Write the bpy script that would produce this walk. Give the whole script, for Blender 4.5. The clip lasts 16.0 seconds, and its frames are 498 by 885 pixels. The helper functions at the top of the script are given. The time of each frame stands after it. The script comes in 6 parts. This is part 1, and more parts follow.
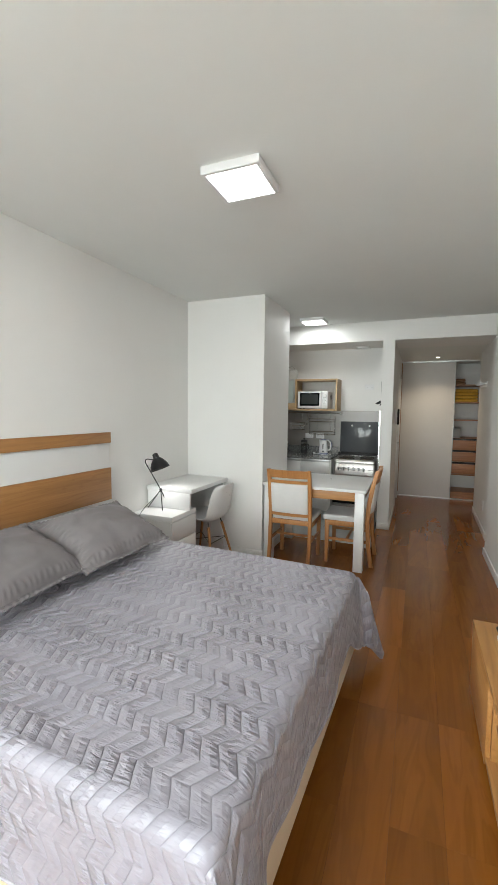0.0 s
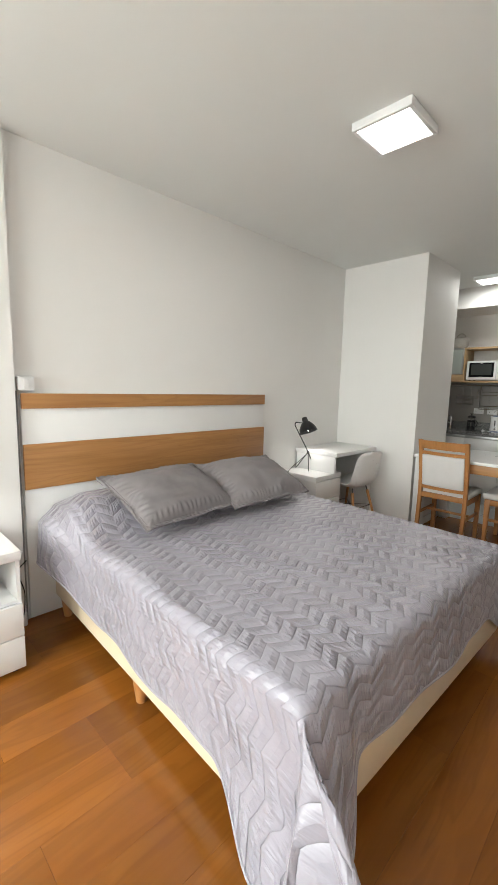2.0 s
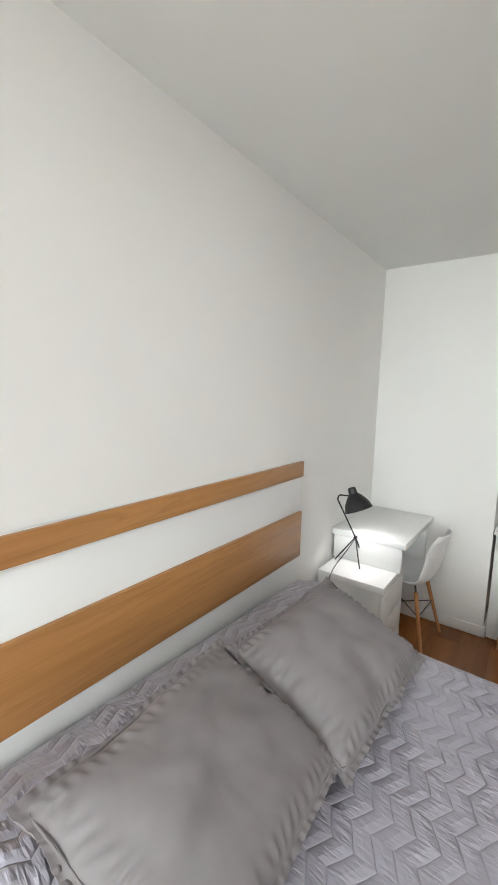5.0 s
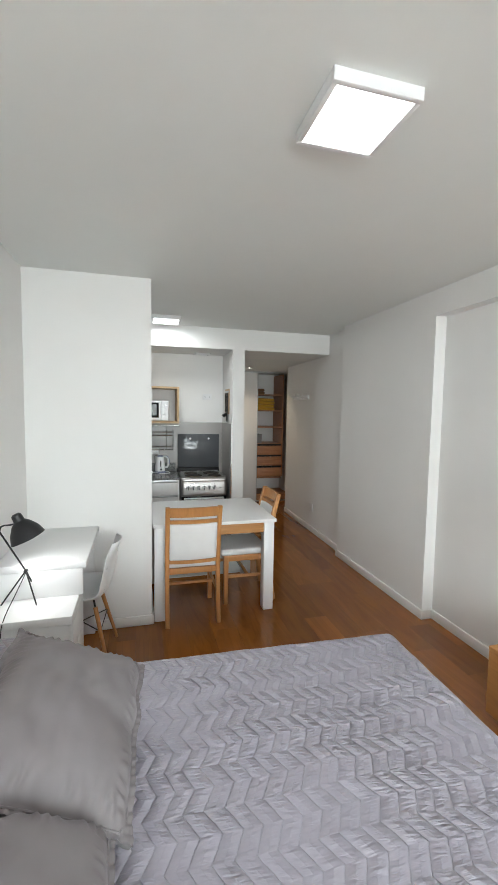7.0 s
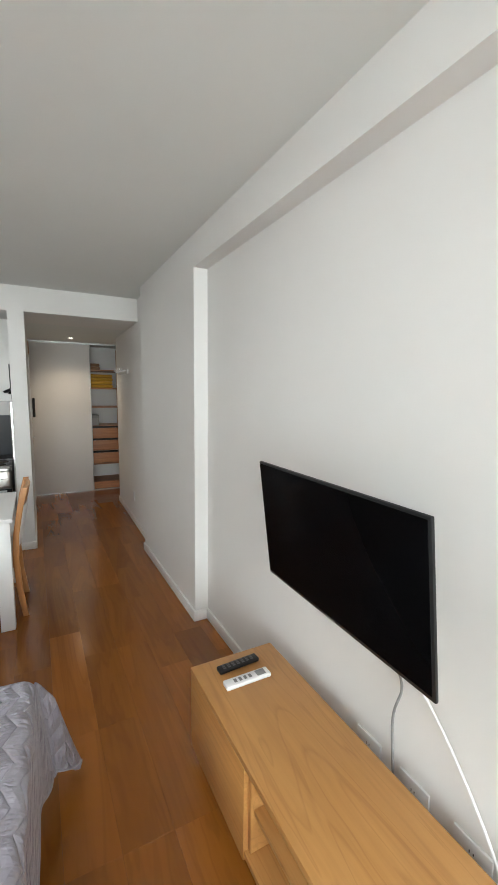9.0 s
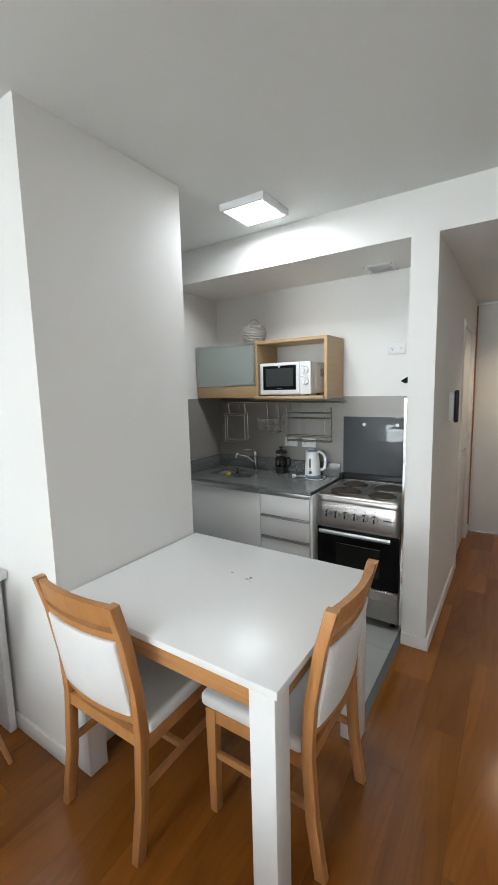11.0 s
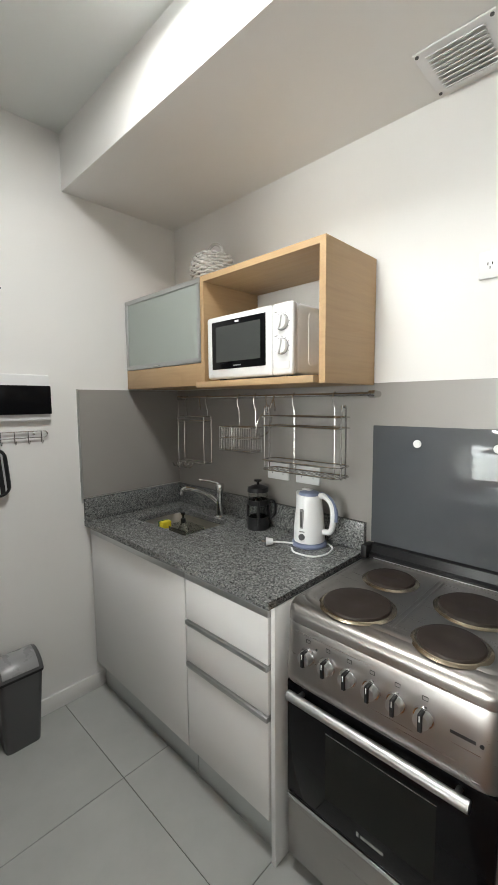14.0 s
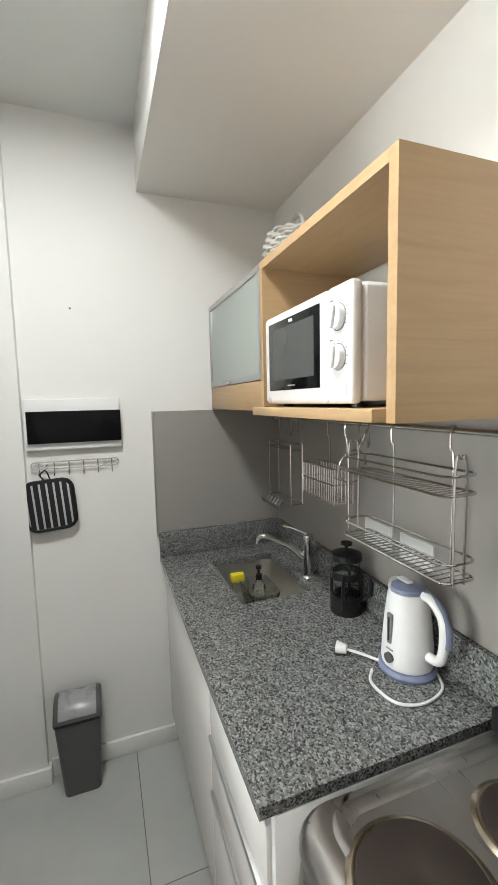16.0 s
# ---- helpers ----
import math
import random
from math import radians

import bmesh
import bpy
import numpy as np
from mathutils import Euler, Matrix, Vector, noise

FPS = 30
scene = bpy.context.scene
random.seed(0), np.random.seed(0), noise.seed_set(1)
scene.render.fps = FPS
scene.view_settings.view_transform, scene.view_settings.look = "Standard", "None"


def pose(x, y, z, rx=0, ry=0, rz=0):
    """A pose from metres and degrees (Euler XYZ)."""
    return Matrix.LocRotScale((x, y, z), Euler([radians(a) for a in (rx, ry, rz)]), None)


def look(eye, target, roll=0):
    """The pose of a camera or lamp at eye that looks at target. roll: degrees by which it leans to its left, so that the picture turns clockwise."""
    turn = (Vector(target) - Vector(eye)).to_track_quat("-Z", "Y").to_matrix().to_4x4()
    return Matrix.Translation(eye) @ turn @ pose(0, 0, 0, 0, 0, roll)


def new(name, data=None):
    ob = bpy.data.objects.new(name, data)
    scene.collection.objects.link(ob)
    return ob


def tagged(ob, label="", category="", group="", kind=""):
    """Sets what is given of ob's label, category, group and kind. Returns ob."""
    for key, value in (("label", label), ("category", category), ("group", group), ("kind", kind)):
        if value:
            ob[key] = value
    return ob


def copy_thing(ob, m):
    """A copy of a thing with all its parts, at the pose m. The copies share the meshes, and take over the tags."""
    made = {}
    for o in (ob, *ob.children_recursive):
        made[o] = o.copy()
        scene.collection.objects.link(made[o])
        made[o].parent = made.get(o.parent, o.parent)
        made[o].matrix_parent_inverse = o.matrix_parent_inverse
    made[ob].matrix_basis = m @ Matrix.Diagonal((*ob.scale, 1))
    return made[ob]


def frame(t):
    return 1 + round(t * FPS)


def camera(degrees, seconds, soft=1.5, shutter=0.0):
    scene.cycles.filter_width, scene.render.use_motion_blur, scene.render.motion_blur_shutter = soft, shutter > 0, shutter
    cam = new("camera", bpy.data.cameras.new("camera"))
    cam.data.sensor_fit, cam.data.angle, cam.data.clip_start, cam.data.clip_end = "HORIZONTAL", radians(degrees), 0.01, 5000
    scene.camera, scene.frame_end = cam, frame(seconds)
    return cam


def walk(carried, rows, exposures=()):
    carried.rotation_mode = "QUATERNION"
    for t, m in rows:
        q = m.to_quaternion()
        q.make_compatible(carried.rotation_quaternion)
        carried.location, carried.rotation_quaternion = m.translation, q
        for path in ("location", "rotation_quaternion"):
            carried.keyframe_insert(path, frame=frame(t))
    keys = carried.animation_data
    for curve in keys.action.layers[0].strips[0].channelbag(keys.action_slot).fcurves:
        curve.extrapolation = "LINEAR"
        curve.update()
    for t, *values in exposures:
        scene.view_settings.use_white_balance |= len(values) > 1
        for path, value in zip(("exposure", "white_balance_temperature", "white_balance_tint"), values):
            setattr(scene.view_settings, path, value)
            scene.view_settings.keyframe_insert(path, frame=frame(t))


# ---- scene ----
cam = camera(62.8, 16.0)
PATH = [
    (0, (2.244, -3.745, 1.481), (1.485, -1.902, 1.322), 0.7),
    (0.5, (2.334, -3.746, 1.433), (1.218, -2.096, 1.258), 1.2),
    (1, (2.38, -3.766, 1.41), (1.086, -2.254, 1.208), 1.4),
    (1.5, (2.427, -3.799, 1.391), (1.062, -2.355, 1.162), 1.4),
    (2, (2.429, -3.82, 1.359), (1.036, -2.411, 1.089), 1.4),
    (2.5, (2.384, -3.823, 1.326), (0.97, -2.444, 1.012), 1.4),
    (3, (2.25, -3.789, 1.332), (0.813, -2.444, 0.976), 1.3),
    (3.2, (2.181, -3.752, 1.347), (0.733, -2.42, 0.989), 1.2),
    (5.5, (0.768, -2.963, 1.696), (-0.122, -1.183, 1.497), 1.6),
    (6, (0.609, -2.852, 1.694), (0.137, -0.915, 1.537), 1.3),
    (6.5, (0.619, -2.938, 1.663), (0.646, -0.944, 1.511), 1.1),
    (7, (0.767, -3.111, 1.646), (1.283, -1.184, 1.491), 0.9),
    (7.5, (0.941, -3.225, 1.657), (1.903, -1.48, 1.486), 0.9),
    (8, (1.114, -3.288, 1.618), (2.337, -1.716, 1.427), 0.9),
    (8.5, (1.58, -3.291, 1.591), (2.8, -1.722, 1.374), 0.8),
    (9, (2.011, -2.987, 1.591), (2.933, -1.228, 1.354), 0.6),
    (9.5, (2.276, -2.529, 1.589), (2.675, -0.585, 1.336), 0.5),
    (10, (2.338, -1.996, 1.578), (2.136, -0.023, 1.317), -0.4),
    (12.3, (2.298, 0.382, 1.514), (0.755, 1.634, 1.283), -1.0),
    (12.5, (2.252, 0.512, 1.498), (0.698, 1.752, 1.282), -0.8),
    (13, (2.154, 0.763, 1.485), (0.612, 2.019, 1.274), -0.8),
    (13.5, (2.027, 0.858, 1.443), (0.55, 2.191, 1.237), -0.7),
    (14, (1.931, 0.782, 1.423), (0.548, 2.212, 1.225), -0.5),
    (14.5, (1.878, 0.749, 1.425), (0.553, 2.234, 1.223), -0.6),
    (15, (1.814, 0.945, 1.488), (0.468, 2.411, 1.282), -0.6),
    (15.5, (1.818, 1.209, 1.536), (0.23, 2.407, 1.325), -1.0),
    (16, (1.77, 1.398, 1.523), (-0.102, 2.074, 1.319), -1.3),
]
walk(cam, [(t, look(eye, target, roll)) for t, eye, target, roll in PATH],
     [(0, -0.2, 6400, 9), (1.5, -0.29, 6680, 11), (3, -0.28, 6700, 11), (5.5, -0.1, 6330, 11), (6.5, 0.02, 6330, 10), (7.2, -0.08, 6180, 10), (9, -0.1, 6300, 10), (10, 0.3, 6050, 10),
      (12.3, 0.25, 6260, 9), (13.5, 0.68, 6460, 11), (14.5, 0.77, 6560, 11), (16, 1.04, 6460, 10)])

# ---------- daylight, lamps ----------
world = bpy.data.worlds.new("sky")
scene.world = world
world.use_nodes = True
wn = world.node_tree
sky = wn.nodes.new("ShaderNodeTexSky")
sky.sky_type, sky.sun_disc = "NISHITA", False
sky.sun_elevation, sky.sun_rotation = radians(40), radians(150)
wn.nodes["Background"].inputs["Strength"].default_value = 0.11
wn.links.new(sky.outputs["Color"], wn.nodes["Background"].inputs["Color"])


def area(name, m, sx, sy, watts, colour):
    data = bpy.data.lights.new(name, "AREA")
    data.shape, data.size, data.size_y, data.energy, data.color = "RECTANGLE", sx, sy, watts, colour
    ob = new(name, data)
    ob.matrix_world = m
    return ob


WINDOW_Y = -5.3
# sky light falling in through the balcony window behind the walker
area("window_light", pose(1.25, WINDOW_Y - 0.75, 1.6, 55, 0, -18), 2.6, 2.5, 172, (0.94, 1.0, 0.98))
area("ceiling_lamp_light", pose(1.423, -1.885, 2.535), 0.26, 0.26, 8, (1.0, 0.98, 0.95))
area("kitchen_lamp_light", pose(1.03, 1.25, 2.546), 0.26, 0.26, 8.6, (0.97, 1.0, 0.97))

# ---------- helpers ----------


def thing(name, loc=(0, 0, 0), label="", category="", group="", kind=""):
    ob = new(name)
    ob.empty_display_size = 0.1
    ob.location = loc
    return tagged(ob, label, category, group, kind)


def origin(ob):
    o = Vector((0, 0, 0))
    while ob is not None:
        o += ob.location
        ob = ob.parent
    return o


def smooth(me, angle=35):
    for p in me.polygons:
        p.use_smooth = True
    try:
        me.set_sharp_from_angle(angle=radians(angle))
    except AttributeError:
        pass


def part(name, bm, material, parent=None, label="", soft=True):
    """One mesh object from a bmesh in world coordinates."""
    if parent is not None:
        bm.transform(Matrix.Translation(-origin(parent)))
    me = bpy.data.meshes.new(name)
    bm.to_mesh(me)
    bm.free()
    me.materials.append(material)
    if soft:
        smooth(me)
    ob = new(name, me)
    ob.parent = parent
    if label:
        ob["label"] = label
    return ob


def structure(name, bm, material, label="", category=""):
    return tagged(part(name, bm, material), label, category, kind="structure")


def box(x0, x1, y0, y1, z0, z1, bevel=0.0, bm=None, segs=2):
    b = bmesh.new()
    bmesh.ops.create_cube(b, size=1.0)
    bmesh.ops.transform(b, matrix=Matrix.Translation(((x0 + x1) / 2, (y0 + y1) / 2, (z0 + z1) / 2)) @ Matrix.Diagonal((x1 - x0, y1 - y0, z1 - z0, 1)), verts=b.verts)
    if bevel:
        bmesh.ops.bevel(b, geom=b.edges[:], offset=bevel, segments=segs, profile=0.5, affect="EDGES")
    return join(bm, b)


def join(bm, b):
    if bm is None:
        return b
    me = bpy.data.meshes.new("tmp")
    b.to_mesh(me)
    b.free()
    bm.from_mesh(me)
    bpy.data.meshes.remove(me)
    return bm


def rod(a, b, r0, r1=None, bm=None, segs=12):
    a, b = Vector(a), Vector(b)
    d = b - a
    k = bmesh.new()
    bmesh.ops.create_cone(k, cap_ends=True, segments=segs, radius1=r0, radius2=r0 if r1 is None else r1, depth=d.length)
    bmesh.ops.transform(k, matrix=Matrix.Translation((a + b) / 2) @ d.to_track_quat("Z", "Y").to_matrix().to_4x4(), verts=k.verts)
    return join(bm, k)


def tube(points, r, bm=None, segs=8, closed=False):
    """A round bar along points."""
    pts = [Vector(p) for p in points]
    n = len(pts)
    k = bmesh.new()
    rings = []
    up = None
    for i, p in enumerate(pts):
        if closed:
            d = pts[(i + 1) % n] - pts[i - 1]
        else:
            d = pts[min(i + 1, n - 1)] - pts[max(i - 1, 0)]
        d.normalize()
        if up is None:
            up = d.orthogonal().normalized()
        up = (up - d * up.dot(d)).normalized()
        side = d.cross(up)
        rings.append([k.verts.new(p + (up * math.cos(a) + side * math.sin(a)) * r) for a in (2 * math.pi * j / segs for j in range(segs))])
    for i in range(n if closed else n - 1):
        A, B = rings[i], rings[(i + 1) % n]
        for j in range(segs):
            k.faces.new((A[j], A[(j + 1) % segs], B[(j + 1) % segs], B[j]))
    if not closed:
        k.faces.new(rings[0][::-1])
        k.faces.new(rings[-1])
    bmesh.ops.recalc_face_normals(k, faces=k.faces[:])
    return join(bm, k)


def bend(points, steps=6):
    """Rounds a polyline by Catmull-Rom."""
    p = [Vector(q) for q in points]
    p = [2 * p[0] - p[1]] + p + [2 * p[-1] - p[-2]]
    out = []
    for i in range(1, len(p) - 2):
        for s in range(steps):
            t = s / steps
            out.append(0.5 * (2 * p[i] + (p[i + 1] - p[i - 1]) * t + (2 * p[i - 1] - 5 * p[i] + 4 * p[i + 1] - p[i + 2]) * t * t + (3 * p[i] - p[i - 1] - 3 * p[i + 1] + p[i + 2]) * t ** 3))
    return out + [p[-2]]


def lathe(profile, centre=(0, 0, 0), segs=28, bm=None):
    """Turns (radius, height) pairs round the vertical through centre."""
    k = bmesh.new()
    c = Vector(centre)
    rings = []
    for r, z in profile:
        rings.append([k.verts.new(c + Vector((max(r, 1e-4) * math.cos(2 * math.pi * j / segs), max(r, 1e-4) * math.sin(2 * math.pi * j / segs), z))) for j in range(segs)])
    for A, B in zip(rings, rings[1:]):
        for j in range(segs):
            k.faces.new((A[j], A[(j + 1) % segs], B[(j + 1) % segs], B[j]))
    bmesh.ops.remove_doubles(k, verts=k.verts[:], dist=3e-4)
    bmesh.ops.recalc_face_normals(k, faces=k.faces[:])
    return join(bm, k)


def rounded(x0, x1, y0, y1, r, n=6):
    """Corners of a rounded rectangle, anticlockwise."""
    out = []
    for cx, cy, a0 in ((x1 - r, y1 - r, 0), (x0 + r, y1 - r, 90), (x0 + r, y0 + r, 180), (x1 - r, y0 + r, 270)):
        for i in range(n + 1):
            a = radians(a0 + 90 * i / n)
            out.append((cx + r * math.cos(a), cy + r * math.sin(a)))
    return out


def prism(outline, axis, lo, hi, bevel=0.0, bm=None):
    """An outline of pairs drawn out along an axis (0 x, 1 y, 2 z); the pairs fill the other two axes in order."""
    k = bmesh.new()
    def place(p, h):
        q = list(p)
        q.insert(axis, h)
        return q
    a = [k.verts.new(place(p, lo)) for p in outline]
    b = [k.verts.new(place(p, hi)) for p in outline]
    n = len(outline)
    fa, fb = k.faces.new(a), k.faces.new(b[::-1])
    for i in range(n):
        k.faces.new((a[i], b[i], b[(i + 1) % n], a[(i + 1) % n]))
    bmesh.ops.recalc_face_normals(k, faces=k.faces[:])
    if bevel:
        bmesh.ops.bevel(k, geom=list({e for f in (fa, fb) for e in f.edges}), offset=bevel, segments=2, profile=0.5, affect="EDGES")
    return join(bm, k)


def holed(x0, x1, z0, z1, holes, y0, y1, axis=1):
    """A wall slab with rectangular openings: cells between the cuts, without the holes."""
    xs = sorted({x0, x1, *(h[0] for h in holes), *(h[1] for h in holes)})
    zs = sorted({z0, z1, *(h[2] for h in holes), *(h[3] for h in holes)})
    bm = bmesh.new()
    for xa, xb in zip(xs, xs[1:]):
        for za, zb in zip(zs, zs[1:]):
            cx, cz = (xa + xb) / 2, (za + zb) / 2
            if any(h[0] < cx < h[1] and h[2] < cz < h[3] for h in holes):
                continue
            if axis == 1:
                box(xa, xb, y0, y1, za, zb, bm=bm)
            else:
                box(y0, y1, xa, xb, za, zb, bm=bm)
    bmesh.ops.remove_doubles(bm, verts=bm.verts[:], dist=1e-5)
    seen = {}
    for f in bm.faces[:]:
        seen.setdefault(tuple(round(c, 4) for c in f.calc_center_median()), []).append(f)
    bmesh.ops.delete(bm, geom=[f for fs in seen.values() if len(fs) > 1 for f in fs], context="FACES")
    return bm


# ---------- materials ----------


class Mat:
    def __init__(self, name, colour=(0.8, 0.8, 0.8), rough=0.5, metal=0.0):
        self.m = bpy.data.materials.new(name)
        self.m.use_nodes = True
        self.t = self.m.node_tree
        self.b = self.t.nodes["Principled BSDF"]
        self.set("Base Color", (*colour, 1))
        self.set("Roughness", rough)
        self.set("Metallic", metal)
        self.coord = self.node("ShaderNodeTexCoord")

    def node(self, kind, **values):
        n = self.t.nodes.new(kind)
        for k, v in values.items():
            n.inputs[k.replace("_", " ")].default_value = v
        return n

    def set(self, socket, v):
        self.b.inputs[socket].default_value = v

    def link(self, a, b):
        self.t.links.new(a, b)

    def mapped(self, scale=(1, 1, 1), source="Object", shift=False):
        mp = self.node("ShaderNodeMapping", Scale=scale)
        self.link(self.coord.outputs[source], mp.inputs["Vector"])
        if shift:
            info = self.node("ShaderNodeObjectInfo")
            mul = self.node("ShaderNodeVectorMath")
            mul.operation = "SCALE"
            mul.inputs[0].default_value = (37.0, 53.0, 71.0)
            self.link(info.outputs["Random"], mul.inputs["Scale"])
            self.link(mul.outputs[0], mp.inputs["Location"])
        return mp.outputs[0]

    def noise(self, vector, scale, detail=4, rough=0.55, distortion=0.0):
        n = self.node("ShaderNodeTexNoise", Scale=scale, Detail=detail, Roughness=rough, Distortion=distortion)
        self.link(vector, n.inputs["Vector"])
        return n.outputs["Fac"]

    def ramp(self, fac, stops):
        r = self.node("ShaderNodeValToRGB")
        el = r.color_ramp.elements
        while len(el) < len(stops):
            el.new(0.5)
        for e, (p, c) in zip(el, stops):
            e.position, e.color = p, (*c, 1) if len(c) == 3 else c
        self.link(fac, r.inputs["Fac"])
        return r.outputs["Color"]

    def grey(self, fac, lo, hi, a=0.3, b=0.7):
        m = self.node("ShaderNodeMapRange")
        for k, v in zip(("From Min", "From Max", "To Min", "To Max"), (a, b, lo, hi)):
            m.inputs[k].default_value = v
        self.link(fac, m.inputs["Value"])
        return m.outputs[0]

    def mix(self, fac, a, b, mode="MIX"):
        n = self.t.nodes.new("ShaderNodeMix")
        n.data_type, n.blend_type = "RGBA", mode
        for s, v in ((n.inputs[0], fac), (n.inputs[6], a), (n.inputs[7], b)):
            if hasattr(v, "links"):
                self.link(v, s)
            else:
                s.default_value = v if isinstance(v, float) else (*v, 1)
        return n.outputs[2]

    def math(self, op, a, b=0.0, c=0.0):
        n = self.t.nodes.new("ShaderNodeMath")
        n.operation = op
        for s, v in zip(n.inputs, (a, b, c)):
            if hasattr(v, "links"):
                self.link(v, s)
            else:
                s.default_value = v
        return n.outputs[0]

    def colour(self, out):
        self.link(out, self.b.inputs["Base Color"])
        return self

    def roughness(self, out):
        self.link(out, self.b.inputs["Roughness"])
        return self

    def bump(self, height, strength=0.2, distance=0.01):
        n = self.node("ShaderNodeBump", Strength=strength, Distance=distance)
        self.link(height, n.inputs["Height"])
        if self.b.inputs["Normal"].links:
            self.link(self.b.inputs["Normal"].links[0].from_socket, n.inputs["Normal"])
        self.link(n.outputs[0], self.b.inputs["Normal"])
        return self


def painted(name, colour, rough=0.6, grain=0.05):
    m = Mat(name, colour, rough)
    v = m.mapped()
    c = m.ramp(m.noise(v, 1.3, 5), [(0.3, tuple(k * 0.97 for k in colour)), (0.7, colour)])
    m.colour(c)
    m.roughness(m.grey(m.noise(v, 9, 4), rough - 0.06, rough + 0.08))
    m.bump(m.noise(v, 160, 3), grain, 0.002)
    m.bump(m.noise(v, 7, 4), grain, 0.006)
    return m.m


def wooden(name, dark, light, axis=1, rough=0.4, grain=1.0, coat=0.0, tint=0.12, streak=0.35, relief=0.05, rings_by=0.7):
    """Grain along an axis, with per-piece tint."""
    m = Mat(name, light, rough)
    s = [14.0, 14.0, 14.0]
    s[axis] = 0.9
    v = m.mapped(tuple(s), shift=True)
    n1 = m.noise(v, 1.0 * grain, 6, 0.6, 0.8)
    s2 = [70.0, 70.0, 70.0]
    s2[axis] = 2.2
    n2 = m.noise(m.mapped(tuple(s2), shift=True), 1.0 * grain, 4, 0.6)
    s3 = [5.0, 5.0, 5.0]
    s3[axis] = 0.5
    wave = m.node("ShaderNodeTexNoise", Scale=1.0, Detail=2.0, Distortion=1.8)
    m.link(m.mapped(tuple(s3), shift=True), wave.inputs["Vector"])
    rings = m.math("FRACT", m.math("MULTIPLY", wave.outputs["Fac"], 7.0))
    base = m.ramp(n1, [(0.25, dark), (0.75, light)])
    fine = m.mix(streak, base, m.ramp(n2, [(0.3, tuple(k * 0.62 for k in dark)), (0.62, light)]))
    line = m.ramp(rings, [(0.0, (0.82, 0.78, 0.74)), (0.18, (1, 1, 1)), (0.9, (1, 1, 1)), (1.0, (0.82, 0.78, 0.74))])
    c = m.mix(rings_by, fine, line, "MULTIPLY")
    info = m.node("ShaderNodeObjectInfo")
    t = m.grey(info.outputs["Random"], 1 - tint, 1 + tint, 0, 1)
    tint_c = m.node("ShaderNodeCombineColor")
    for i in range(3):
        m.link(t, tint_c.inputs[i])
    m.colour(m.mix(1.0, c, tint_c.outputs[0], "MULTIPLY"))
    m.roughness(m.grey(n1, rough - 0.07, rough + 0.1))
    if relief:
        m.bump(n2, relief, 0.002)
    if coat:
        m.set("Coat Weight", coat)
        m.set("Coat Roughness", 0.12)
    return m.m


def plain(name, colour, rough=0.4, metal=0.0, vary=0.06, bump=0.0):
    m = Mat(name, colour, rough, metal)
    v = m.mapped()
    m.colour(m.ramp(m.noise(v, 6, 5), [(0.3, tuple(k * (1 - vary) for k in colour)), (0.7, colour)]))
    m.roughness(m.grey(m.noise(v, 22, 5), max(0.02, rough - 0.03), rough + 0.04))
    if bump:
        m.bump(m.noise(v, 90, 3), bump, 0.002)
    return m.m


def satin(name, colour, rough):
    """A smooth factory finish with an even gloss and only a faint unevenness of tone."""
    m = Mat(name, colour, rough)
    v = m.mapped()
    m.colour(m.ramp(m.noise(v, 2.0, 3), [(0.3, tuple(k * 0.985 for k in colour)), (0.7, colour)]))
    m.bump(m.noise(v, 3.5, 2), 0.02, 0.004)
    return m.m


def brushed(name, colour, rough, axis=0):
    m = Mat(name, colour, rough, 1.0)
    s = [260.0, 260.0, 260.0]
    s[axis] = 3.0
    n = m.noise(m.mapped(tuple(s)), 1.0, 3)
    m.roughness(m.grey(n, rough - 0.03, rough + 0.05))
    m.colour(m.ramp(m.noise(m.mapped(), 5, 5), [(0.3, tuple(k * 0.88 for k in colour)), (0.7, colour)]))
    return m.m


def cloth(name, colour, weave=900, rough=0.85, fold=0.3, sheen=0.15, mottle=0.96):
    m = Mat(name, colour, rough)
    v = m.mapped()
    m.colour(m.ramp(m.noise(v, 14, 4), [(0.3, tuple(k * mottle for k in colour)), (0.7, colour)]))
    m.bump(m.noise(v, 9, 2, 0.4, 0.6), fold, 0.010)
    m.bump(m.noise(v, weave, 2), 0.12, 0.001)
    m.set("Sheen Weight", sheen)
    return m.m


